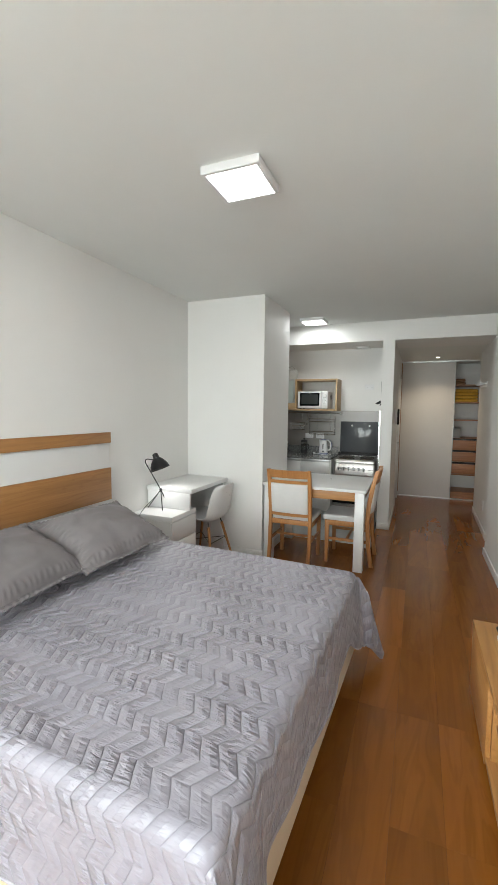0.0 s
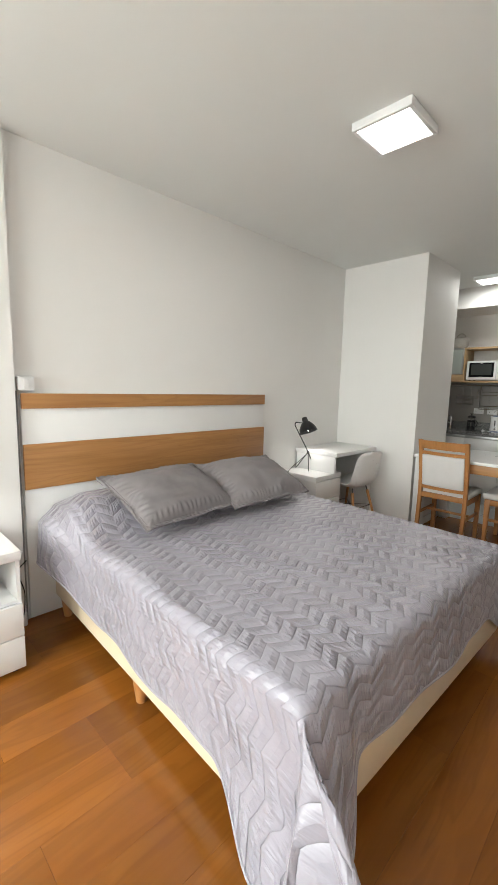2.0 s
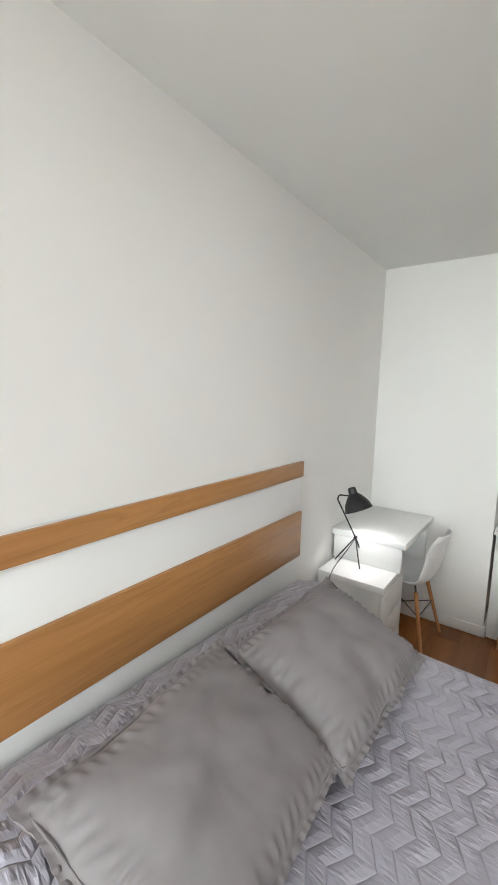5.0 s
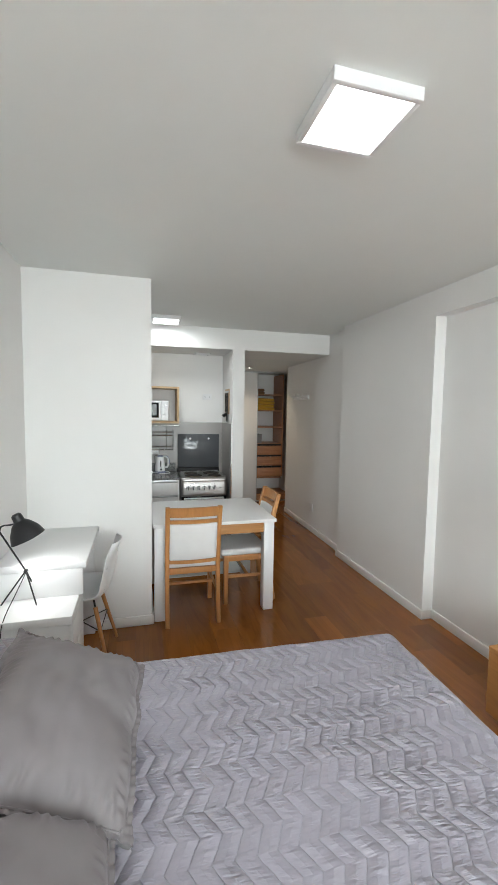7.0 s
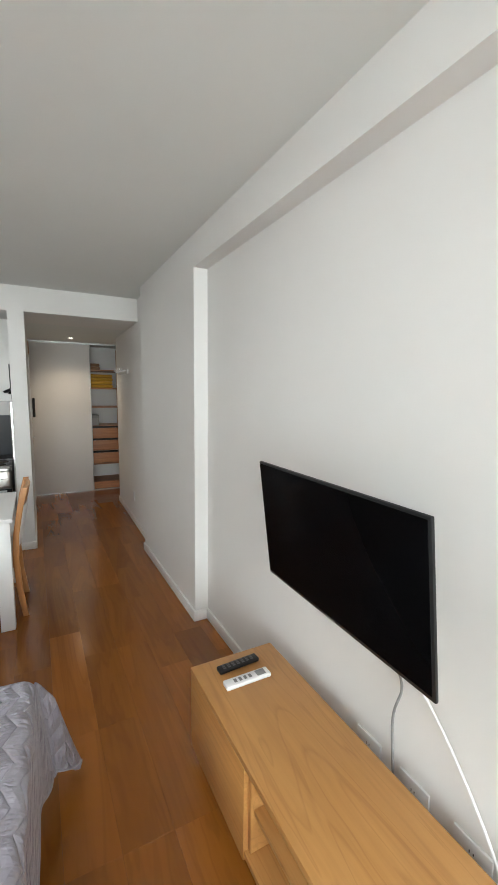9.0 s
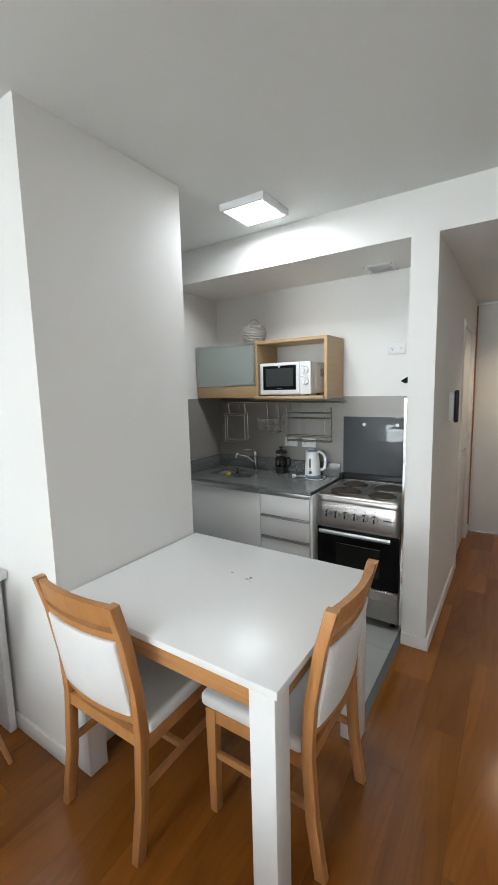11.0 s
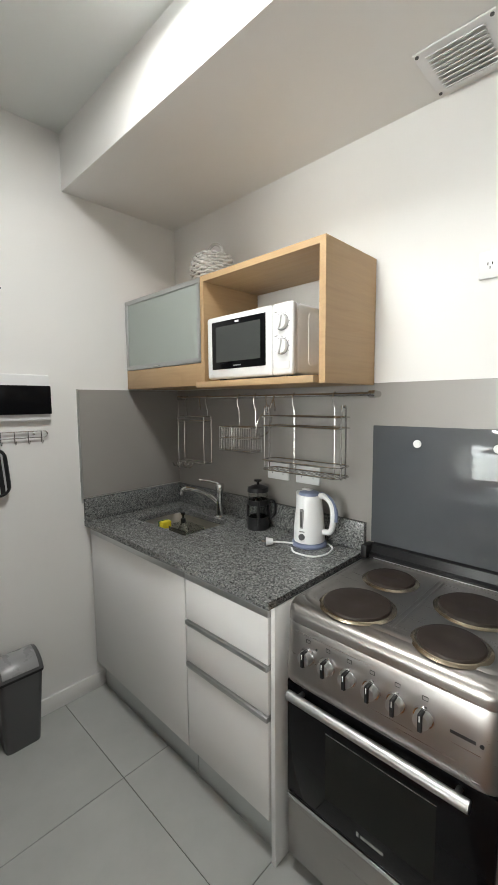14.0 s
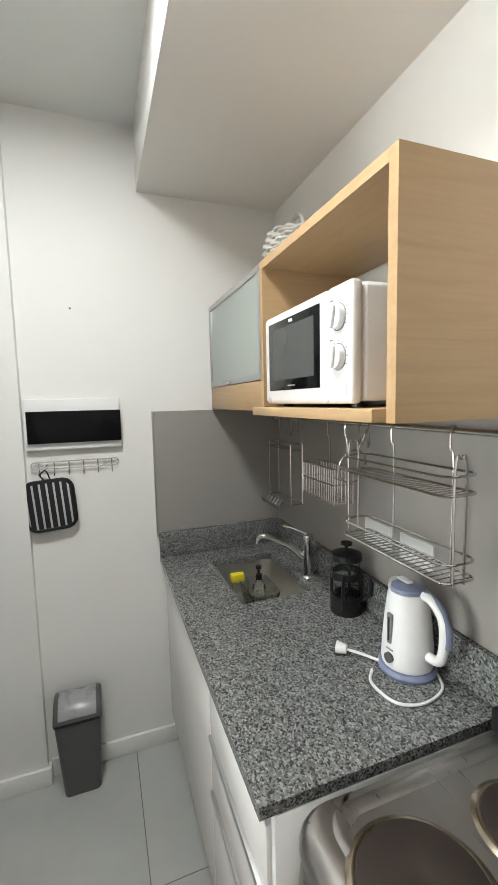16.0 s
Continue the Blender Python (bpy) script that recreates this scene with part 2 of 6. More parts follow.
def laminate():
    """Lacquered laminate: soft figure along the plank, a tone of its own for each plank, an even gloss."""
    m = Mat("floor_laminate", (0.28, 0.10, 0.015), 0.17)
    figure = m.noise(m.mapped((4.5, 0.55, 4.5), shift=True), 1.0, 3, 0.5, 1.6)
    fine = m.noise(m.mapped((60.0, 2.5, 60.0), shift=True), 1.0, 3, 0.55)
    waves = m.math("SINE", m.math("MULTIPLY", figure, 42.0))
    base = m.ramp(figure, [(0.3, (0.215, 0.071, 0.0095)), (0.7, (0.285, 0.102, 0.0155))])
    c = m.mix(m.grey(waves, 0.0, 0.22, 0.2, 1.0), base, (0.15, 0.045, 0.006))
    c = m.mix(m.grey(fine, 0.0, 0.14, 0.5, 0.75), c, (0.14, 0.042, 0.006))
    info = m.node("ShaderNodeObjectInfo")
    t = m.grey(info.outputs["Random"], 0.82, 1.2, 0, 1)
    tone = m.node("ShaderNodeCombineColor")
    for i in range(3):
        m.link(t, tone.inputs[i])
    m.colour(m.mix(1.0, c, tone.outputs[0], "MULTIPLY"))
    m.roughness(m.grey(m.noise(m.mapped(), 2.2, 3), 0.15, 0.21))
    m.bump(m.noise(m.mapped(), 5.0, 2), 0.02, 0.004)
    return m.m


WALL = painted("wall_paint", (0.80, 0.79, 0.77), 0.6)
CEIL = painted("ceiling_paint", (0.77, 0.785, 0.765), 0.75)
SKIRT = painted("skirting_paint", (0.80, 0.79, 0.77), 0.35, 0.02)
LACQUER = satin("white_lacquer", (0.79, 0.79, 0.785), 0.32)
GLOSS_WHITE = satin("gloss_white_front", (0.84, 0.835, 0.825), 0.26)
DOOR_WHITE = satin("door_laminate", (0.74, 0.72, 0.70), 0.4)
FLOOR = laminate()
GAP = plain("floor_joint", (0.10, 0.038, 0.010), 0.6)
OAK = wooden("oak_stand", (0.41, 0.185, 0.05), (0.58, 0.30, 0.098), 1, 0.38, 0.75, 0.0, 0.06, 0.16, 0.03, 0.75)
CHAIR_WOOD = wooden("chair_wood", (0.40, 0.175, 0.055), (0.53, 0.25, 0.085), 2, 0.36, 0.8, 0.0, 0.06, 0.16, 0.02, 0.4)
APRON_WOOD = wooden("apron_wood", (0.42, 0.195, 0.065), (0.56, 0.285, 0.105), 0, 0.4, 0.9, 0.0, 0.05, 0.25, 0.02, 0.6)
HEAD_WOOD = wooden("headboard_wood", (0.29, 0.125, 0.036), (0.48, 0.24, 0.085), 1, 0.34, 0.8, 0.0, 0.05, 0.2, 0.02, 0.6)
CAB_WOOD = wooden("pale_cabinet_wood", (0.44, 0.29, 0.15), (0.485, 0.328, 0.175), 0, 0.42, 1.3, 0.0, 0.04, 0.18, 0.03, 0.25)
CAB_SIDE = wooden("pale_cabinet_side", (0.44, 0.29, 0.15), (0.485, 0.328, 0.175), 1, 0.42, 1.3, 0.0, 0.04, 0.18, 0.03, 0.25)
CLOSET_WOOD = wooden("closet_wood", (0.28, 0.12, 0.05), (0.42, 0.19, 0.08), 0, 0.45, 1.0, 0.0, 0.06)
WHITE_FABRIC = cloth("white_upholstery", (0.72, 0.71, 0.70), 700, 0.8, 0.1)
CREAM = cloth("cream_base_fabric", (0.70, 0.58, 0.40), 500, 0.85, 0.08)
PILLOW = cloth("pillow_cotton", (0.198, 0.180, 0.186), 800, 0.66, 0.4, 0.08)
STEEL = brushed("stainless_steel", (0.45, 0.43, 0.415), 0.3)
BRIGHT_STEEL = brushed("bright_steel", (0.62, 0.60, 0.55), 0.42)
CHROME = plain("chrome", (0.75, 0.75, 0.75), 0.12, 1.0)
WIRE = plain("steel_wire", (0.62, 0.61, 0.60), 0.22, 1.0)
ALU = plain("aluminium", (0.55, 0.56, 0.56), 0.35, 1.0)
BLACK = plain("black_plastic", (0.015, 0.015, 0.016), 0.35)
BLACK_GLASS = plain("black_glass", (0.006, 0.006, 0.007), 0.05)
BLACK_GLASS.node_tree.nodes["Principled BSDF"].inputs["Specular IOR Level"].default_value = 0.13
BLACK.node_tree.nodes["Principled BSDF"].inputs["Specular IOR Level"].default_value = 0.28
BLACK_METAL = plain("black_enamel", (0.012, 0.012, 0.013), 0.42)
SCREEN = plain("tv_screen", (0.003, 0.003, 0.0035), 0.14)
SCREEN.node_tree.nodes["Principled BSDF"].inputs["Specular IOR Level"].default_value = 0.035
PLASTIC_WHITE = plain("white_plastic", (0.78, 0.78, 0.78), 0.3)
HEAT_RING = plain("heat_tinted_steel", (0.50, 0.43, 0.33), 0.22, 1.0, 0.25)
HOT = plain("burner_iron", (0.045, 0.032, 0.026), 0.5, 0.3, 0.3)
GREY_PLASTIC = plain("grey_plastic", (0.085, 0.085, 0.088), 0.38)
OVEN_MESH = plain("microwave_window_mesh", (0.045, 0.050, 0.048), 0.2)
DIM_GLASS = plain("dim_window", (0.017, 0.018, 0.016), 0.12)
DIM_GLASS.node_tree.nodes["Principled BSDF"].inputs["Specular IOR Level"].default_value = 0.13
LID_GREY = plain("lid_grey", (0.22, 0.22, 0.22), 0.35)
SPLASH = satin("splashback_grey", (0.315, 0.298, 0.28), 0.3)
LID_GLASS = plain("stove_lid_glass", (0.085, 0.091, 0.099), 0.04)
BLUE_GREY = plain("blue_grey_plastic", (0.19, 0.22, 0.33), 0.35)
TILE_JOINT = plain("tile_joint", (0.13, 0.13, 0.125), 0.8)
YELLOW = plain("yellow_sponge", (0.75, 0.62, 0.03), 0.9, bump=0.5)
GREEN = plain("green_scourer", (0.05, 0.14, 0.06), 0.95, bump=0.6)
YELLOW_CLOTH = cloth("yellow_blanket", (0.50, 0.28, 0.02), 500, 0.9, 0.8)
BROWN_CLOTH = cloth("brown_blanket", (0.18, 0.09, 0.04), 500, 0.9, 0.8)


def tile_material():
    m = Mat("grey_floor_tile", (0.33, 0.335, 0.32), 0.35)
    v = m.mapped(shift=True)
    m.colour(m.ramp(m.noise(v, 3.0, 8, 0.65), [(0.3, (0.395, 0.402, 0.385)), (0.7, (0.465, 0.472, 0.455))]))
    m.roughness(m.grey(m.noise(v, 14, 5), 0.28, 0.46))
    m.bump(m.noise(v, 60, 4), 0.03, 0.002)
    return m.m


def granite_material():
    m = Mat("grey_granite", (0.25, 0.25, 0.25), 0.18)
    v = m.mapped()
    warp = m.node("ShaderNodeTexNoise", Scale=140.0, Detail=3.0)
    m.link(v, warp.inputs["Vector"])
    shifted = m.node("ShaderNodeVectorMath")
    shifted.operation = "MULTIPLY_ADD"
    shifted.inputs[1].default_value = (0.006, 0.006, 0.006)
    m.link(warp.outputs["Color"], shifted.inputs[0])
    m.link(v, shifted.inputs[2])
    vo = m.node("ShaderNodeTexVoronoi", Scale=270.0)
    m.link(shifted.outputs[0], vo.inputs["Vector"])
    sep = m.node("ShaderNodeSeparateColor")
    m.link(vo.outputs["Color"], sep.inputs[0])
    speck = m.ramp(sep.outputs[0], [(0.0, (0.04, 0.04, 0.041)), (0.18, (0.075, 0.077, 0.077)), (0.34, (0.14, 0.145, 0.143)), (0.62, (0.185, 0.192, 0.188)), (0.82, (0.26, 0.265, 0.26)), (1.0, (0.36, 0.36, 0.352))])
    blotch = m.ramp(m.noise(v, 45, 5), [(0.35, (0.78, 0.78, 0.78)), (0.65, (1.1, 1.1, 1.1))])
    m.colour(m.mix(0.8, speck, blotch, "MULTIPLY"))
    return m.m


def quilt_material():
    """Satin bedspread with stitched zigzag rows; the cloth's own coordinates are in its UV map, in metres."""
    m = Mat("grey_quilted_satin", (0.34, 0.32, 0.345), 0.29)
    sep = m.node("ShaderNodeSeparateXYZ")
    m.link(m.coord.outputs["UV"], sep.inputs[0])
    u, v = sep.outputs[0], sep.outputs[1]
    wob = m.math("MULTIPLY", m.math("SUBTRACT", m.noise(m.coord.outputs["UV"], 4.0, 2), 0.5), 0.03)
    zig = m.math("MULTIPLY", m.math("PINGPONG", u, 0.068), 0.55)
    row = m.math("ADD", m.math("ADD", v, zig), wob)
    near = m.math("DIVIDE", m.math("PINGPONG", row, 0.0275), 0.0275)  # 0 at a seam, 1 between two
    m.bump(m.math("POWER", near, 0.5), 1.0, 0.0029)
    # gathers that cross each channel from seam to seam, stronger along one leg of the zigzag
    cross = m.node("ShaderNodeCombineXYZ")
    m.link(m.math("MULTIPLY", u, 78.0), cross.inputs[0])
    m.link(m.math("MULTIPLY", row, 20.0), cross.inputs[1])
    ribs = m.noise(cross.outputs[0], 1.0, 2, 0.45, 0.5)
    leg = m.grey(m.math("PINGPONG", m.math("ADD", u, 0.034), 0.068), 0.6, 1.0, 0.02, 0.045)
    patch = m.grey(m.noise(m.mapped((1, 1, 1), "UV"), 3.2, 2), 0.22, 1.0, 0.4, 0.6)
    tied = m.math("MULTIPLY", m.math("POWER", near, 0.6), m.math("MULTIPLY", leg, patch))
    m.bump(m.math("MULTIPLY", ribs, tied), 1.0, 0.021)
    m.bump(m.noise(m.mapped((1, 1, 1), "UV"), 6, 4, 0.5, 0.3), 0.35, 0.02)
    c = m.ramp(m.noise(m.mapped((1, 1, 1), "UV"), 9, 4), [(0.3, (0.298, 0.284, 0.328)), (0.7, (0.332, 0.317, 0.365))])
    m.colour(c)
    m.set("Sheen Weight", 0.15)
    return m.m


def frosted_material():
    m = Mat("frosted_glass", (0.46, 0.51, 0.475), 0.3)
    m.set("Transmission Weight", 0.25)
    m.set("IOR", 1.45)
    return m.m


def clear_material(name, colour, rough=0.02):
    m = Mat(name, colour, rough)
    m.set("Transmission Weight", 1.0)
    m.set("IOR", 1.3)
    return m.m


def glow(name, colour, strength):
    m = Mat(name, colour, 0.5)
    m.set("Emission Color", (*colour, 1))
    m.set("Emission Strength", strength)
    return m.m


def stripes_material():
    m = Mat("striped_cotton", (0.02, 0.02, 0.02), 0.9)
    sep = m.node("ShaderNodeSeparateXYZ")
    m.link(m.coord.outputs["Object"], sep.inputs[0])
    s = m.math("FRACT", m.math("MULTIPLY", m.math("ADD", sep.outputs[1], 0.5), 40.0))
    m.colour(m.ramp(s, [(0.0, (0.012, 0.012, 0.013)), (0.7, (0.012, 0.012, 0.013)), (0.72, (0.42, 0.42, 0.43)), (1.0, (0.42, 0.42, 0.43))]))
    m.bump(m.noise(m.mapped(), 400, 2), 0.2, 0.002)
    return m.m


TILE, GRANITE, QUILT, FROSTED, STRIPES = tile_material(), granite_material(), quilt_material(), frosted_material(), stripes_material()
LAMP_GLOW = glow("lamp_diffuser", (1.0, 0.99, 0.97), 9.0)
SPOT_GLOW = glow("spot_glow", (1.0, 0.9, 0.75), 14.0)
BULB_GLOW = glow("bulb_glow", (1.0, 0.97, 0.92), 14.0)
CLEAR = clear_material("clear_glass", (0.95, 0.97, 0.96))
CLEAR_PLASTIC = clear_material("cloudy_plastic", (0.85, 0.88, 0.86), 0.25)

# ---------- structure ----------
CEILING = 2.585
W_TV, W_COL = 3.04, 2.945
HALL_END = 3.95
K_BACK = 2.175
LOW = 2.35


def skirting(points, name="baseboard"):
    """Runs of skirting board: (x0, x1, y0, y1)."""
    for x0, x1, y0, y1 in points:
        structure(name, box(x0, x1, y0, y1, 0, 0.075, 0.003), SKIRT, "white painted skirting board along the wall", "baseboard")


structure("wall_west", box(-0.15, 0.0, -5.3, 2.4, -0.1, 2.75), WALL, "smooth white painted bedroom wall", "wall")
structure("wall_west_pier", box(0.0, 0.05, -5.3, -3.16, 0, CEILING), WALL, "white wall pier beside the headboard", "wall")
structure("wall_pillar", box(0.0, 0.85, 0.0, 0.1, 0, CEILING), WALL, "white wall block beside the desk and table", "wall")
structure("wall_pillar_side", box(0.76, 0.85, 0.1, 0.818, 0, CEILING), WALL, "white wall between fridge niche and table", "wall")
structure("wall_kitchen_west", box(0.0, 0.03, 1.12, K_BACK, 0, CEILING), WALL, "white kitchen wall with the fuse box", "wall")
structure("wall_kitchen_pier", box(0.0, 0.07, 0.1, 1.12, 0, CEILING), WALL, "white kitchen wall step behind the bin", "wall")
structure("wall_kitchen_back", box(0.0, 1.815, K_BACK, K_BACK + 0.12, 0, LOW), WALL, "white wall behind the kitchen counter", "wall")
structure("wall_hall_west", holed(1.577, HALL_END, 0, LOW, [(2.85, 3.7, 0.0, 2.06)], 1.815, 1.955, axis=0), WALL, "white wall between kitchen and hall", "wall")
structure("wall_east", box(W_TV, W_TV + 0.15, -5.3, 1.05, -0.1, 2.75), WALL, "smooth white wall behind the television", "wall")
structure("wall_east_pier", box(W_COL, W_TV, -0.42, 1.05, 0, CEILING), WALL, "shallow white wall pier along the walkway", "wall")
structure("wall_hall_east", prism([(3.02, 1.05), (3.6, 1.05), (3.6, HALL_END + 0.75), (3.45, HALL_END + 0.75), (3.45, 3.15), (3.0707, 3.15)], 2, -0.1, 2.75), WALL, "white hall wall with the coat rack", "wall")
structure("beam_east", box(W_COL, W_TV, -5.3, -0.42, 2.388, CEILING), WALL, "shallow white beam above the television niche", "beam")
structure("beam_kitchen", box(0.03, 3.3, 1.577, K_BACK + 0.12, LOW, CEILING), WALL, "white dropped beam over kitchen and hall", "beam")
structure("ceiling", box(-0.15, W_TV + 0.15, -5.45, 1.577, CEILING, CEILING + 0.1), CEIL, "flat white painted ceiling", "ceiling")
structure("ceiling_hall", box(1.783, 3.6, K_BACK + 0.12, HALL_END + 0.75, LOW, LOW + 0.1), CEIL, "lowered white hall ceiling", "ceiling")
structure("wall_north", box(1.783, 3.45, HALL_END + 0.62, HALL_END + 0.75, 0, LOW), WALL, "white back wall of the closet", "wall")
structure("wall_closet_west", box(1.783, 1.9, HALL_END, HALL_END + 0.62, 0, LOW), WALL, "white side wall of the closet", "wall")
structure("wall_south", holed(-0.15, W_TV + 0.15, -0.1, 2.75, [(0.2, 2.6, 0.06, 2.3)], WINDOW_Y - 0.15, WINDOW_Y), WALL, "white wall around the balcony window", "wall")
structure("subfloor", box(-0.15, 3.6, -5.45, HALL_END + 0.75, -0.1, -0.012), GAP, "dark underlay beneath planks and tiles", "floor")
structure("trim_threshold", box(0.85, 1.815, 0.826, 0.842, -0.012, 0.003, 0.001), ALU, "thin metal strip between planks and tiles", "trim")

T = 0.014
skirting([(0.0, T, -1.2, -0.002), (T, 0.85, -T, 0.0), (0.85, 0.85 + T, -T, 0.818), (0.03, 0.03 + T, 1.12 + T, 1.66), (0.07, 0.07 + T, 0.90, 1.12 + T), (0.03 + T, 0.07, 1.12, 1.12 + T),
          (1.815, 1.955, 1.577 - T, 1.577), (1.955, 1.955 + T, 1.577 - T, 2.78), (1.955, 1.955 + T, 3.77, HALL_END - 0.03),
          (W_COL - T, W_COL, -0.42 - T, 1.05 + T), (W_COL, W_TV - T, -0.42 - T, -0.42), (W_TV - T, W_TV, -5.3, -0.42), (0.05, 0.05 + T, -5.28, -3.16)])

structure("baseboard", prism([(3.02 - T, 1.051), (3.0195, 1.051), (3.070, 3.148), (3.070 - T, 3.148)], 2, 0, 0.075, 0.003), SKIRT, "white painted skirting board along the wall", "baseboard")
# hall door in the west wall
door = thing("door_1", (1.87, 3.275, 0), "closed white flush door in a thin frame", "door", kind="structure")
part("leaf", box(1.90, 1.938, 2.885, 3.665, 0.005, 2.03, 0.002), DOOR_WHITE, door)
for y in (2.85, 3.668):
    part("jamb", box(1.80, 1.968, y, y + 0.032, 0, 2.06, 0.002), LACQUER, door, "white door frame")
part("lintel", box(1.80, 1.968, 2.882, 3.668, 2.03, 2.06, 0.002), LACQUER, door)
part("door_handle", rod((1.94, 2.95, 1.0), (1.985, 2.95, 1.0), 0.009, bm=rod((1.98, 2.945, 1.0), (1.98, 3.07, 1.0), 0.009)), ALU, door, "metal lever handle")

# balcony window behind the walker
win = thing("window_1", (1.40, WINDOW_Y, 0.06), "wide aluminium balcony window with daylight outside", "window", kind="structure")
for x0, x1 in ((0.2, 0.26), (1.37, 1.43), (2.54, 2.6)):
    part("window_frame", box(x0, x1, WINDOW_Y - 0.12, WINDOW_Y - 0.06, 0.06, 2.3, 0.004), LACQUER, win)
for z0, z1 in ((0.06, 0.12), (2.24, 2.3)):
    for x0, x1 in ((0.26, 1.37), (1.43, 2.54)):
        part("window_rail", box(x0, x1, WINDOW_Y - 0.12, WINDOW_Y - 0.06, z0, z1, 0.004), LACQUER, win)
for x0, x1 in ((0.26, 1.37), (1.43, 2.54)):
    pane = part("pane", box(x0, x1, WINDOW_Y - 0.093, WINDOW_Y - 0.087, 0.12, 2.24), CLEAR, win)
    pane.visible_shadow = False

# ---------- ceiling lamps ----------


def panel_lamp(cx, cy, label):
    lamp = thing("ceiling_light", (cx, cy, CEILING), label, "ceiling lamp", "square ceiling lamps")
    h = 0.143
    frame_bm = bmesh.new()
    z0 = CEILING - 0.038
    for a in ((cx - h, cx + h, cy - h, cy - h + 0.018), (cx - h, cx + h, cy + h - 0.018, cy + h), (cx - h, cx - h + 0.018, cy - h + 0.018, cy + h - 0.018), (cx + h - 0.018, cx + h, cy - h + 0.018, cy + h - 0.018)):
        box(*a, z0, CEILING, 0.002, bm=frame_bm)
    part("frame", frame_bm, PLASTIC_WHITE, lamp, "white plastic frame")
    part("diffuser", box(cx - h + 0.0185, cx + h - 0.0185, cy - h + 0.0185, cy + h - 0.0185, z0 + 0.002, z0 + 0.012), LAMP_GLOW, lamp, "bright white diffuser")


panel_lamp(1.423, -1.885, "lit square white surface lamp on the bedroom ceiling")
panel_lamp(1.03, 1.25, "lit square white surface lamp on the kitchen ceiling")
spot = thing("ceiling_spot", (2.5, 3.39, LOW), "small round lit spot in the hall ceiling", "ceiling lamp")
part("ring", lathe([(0.03, -0.001), (0.045, -0.001), (0.045, -0.006), (0.031, -0.008)], (2.5, 3.39, LOW)), ALU, spot)
part("bulb", lathe([(0.0, -0.006), (0.03, -0.005), (0.03, -0.001)], (2.5, 3.39, LOW)), SPOT_GLOW, spot, "warm glowing bulb")
sl = bpy.data.lights.new("hall_spot_light", "SPOT")
sl.energy, sl.spot_size, sl.spot_blend, sl.color, sl.shadow_soft_size = 21, radians(125), 0.8, (1.0, 0.80, 0.55), 0.03
slo = new("hall_spot_light", sl)
slo.matrix_world = pose(2.5, 3.39, LOW - 0.03)

# ---------- bed ----------
BX0, BX1, BY0, BY1 = 0.05, 1.92, -2.972, -1.352
BED_TURN = Matrix.Translation((0.05, -2.16, 0)) @ pose(0, 0, 0, 0, 0, -2.2) @ Matrix.Translation((-0.05, 2.16, 0))
bed = thing("bed", (0.95, -2.18, 0), "double bed base in cream fabric with mattress", "bed")
part("base", box(BX0, BX1 + 0.015, BY0 - 0.02, BY1, 0.105, 0.34, 0.018, segs=3), CREAM, bed, "cream fabric box base")
part("mattress", box(BX0, BX1, BY0 + 0.02, BY1 - 0.02, 0.342, 0.56, 0.05, segs=4), WHITE_FABRIC, bed)
for x in (0.14, 1.02, 1.82):
    for y in (BY0 + 0.02, BY1 - 0.07):
        part("leg", lathe([(0.0, 0.0), (0.022, 0.0), (0.026, 0.03), (0.034, 0.09), (0.034, 0.106)], (x, y, 0), 16), CHAIR_WOOD, bed, "turned wooden leg")
bed.matrix_basis = BED_TURN @ Matrix.Translation((0.95, -2.18, 0))

head = thing("headboard", (0.015, -2.175, 0.0), "white headboard panel with two wooden strips", "headboard")
part("panel", box(0.001, 0.022, -3.13, -1.222, 0.015, 1.292, 0.002), LACQUER, head, "white lacquered panel")
part("strip", box(0.022, 0.040, -3.13, -1.222, 1.214, 1.296, 0.002), HEAD_WOOD, head, "narrow honey-coloured wooden strip")
part("strip", box(0.022, 0.040, -3.13, -1.222, 0.768, 1.019, 0.002), HEAD_WOOD, head, "wide honey-coloured wooden strip")


HEM = cloth("hem_binding", (0.36, 0.345, 0.38), 700, 0.6, 0.2)


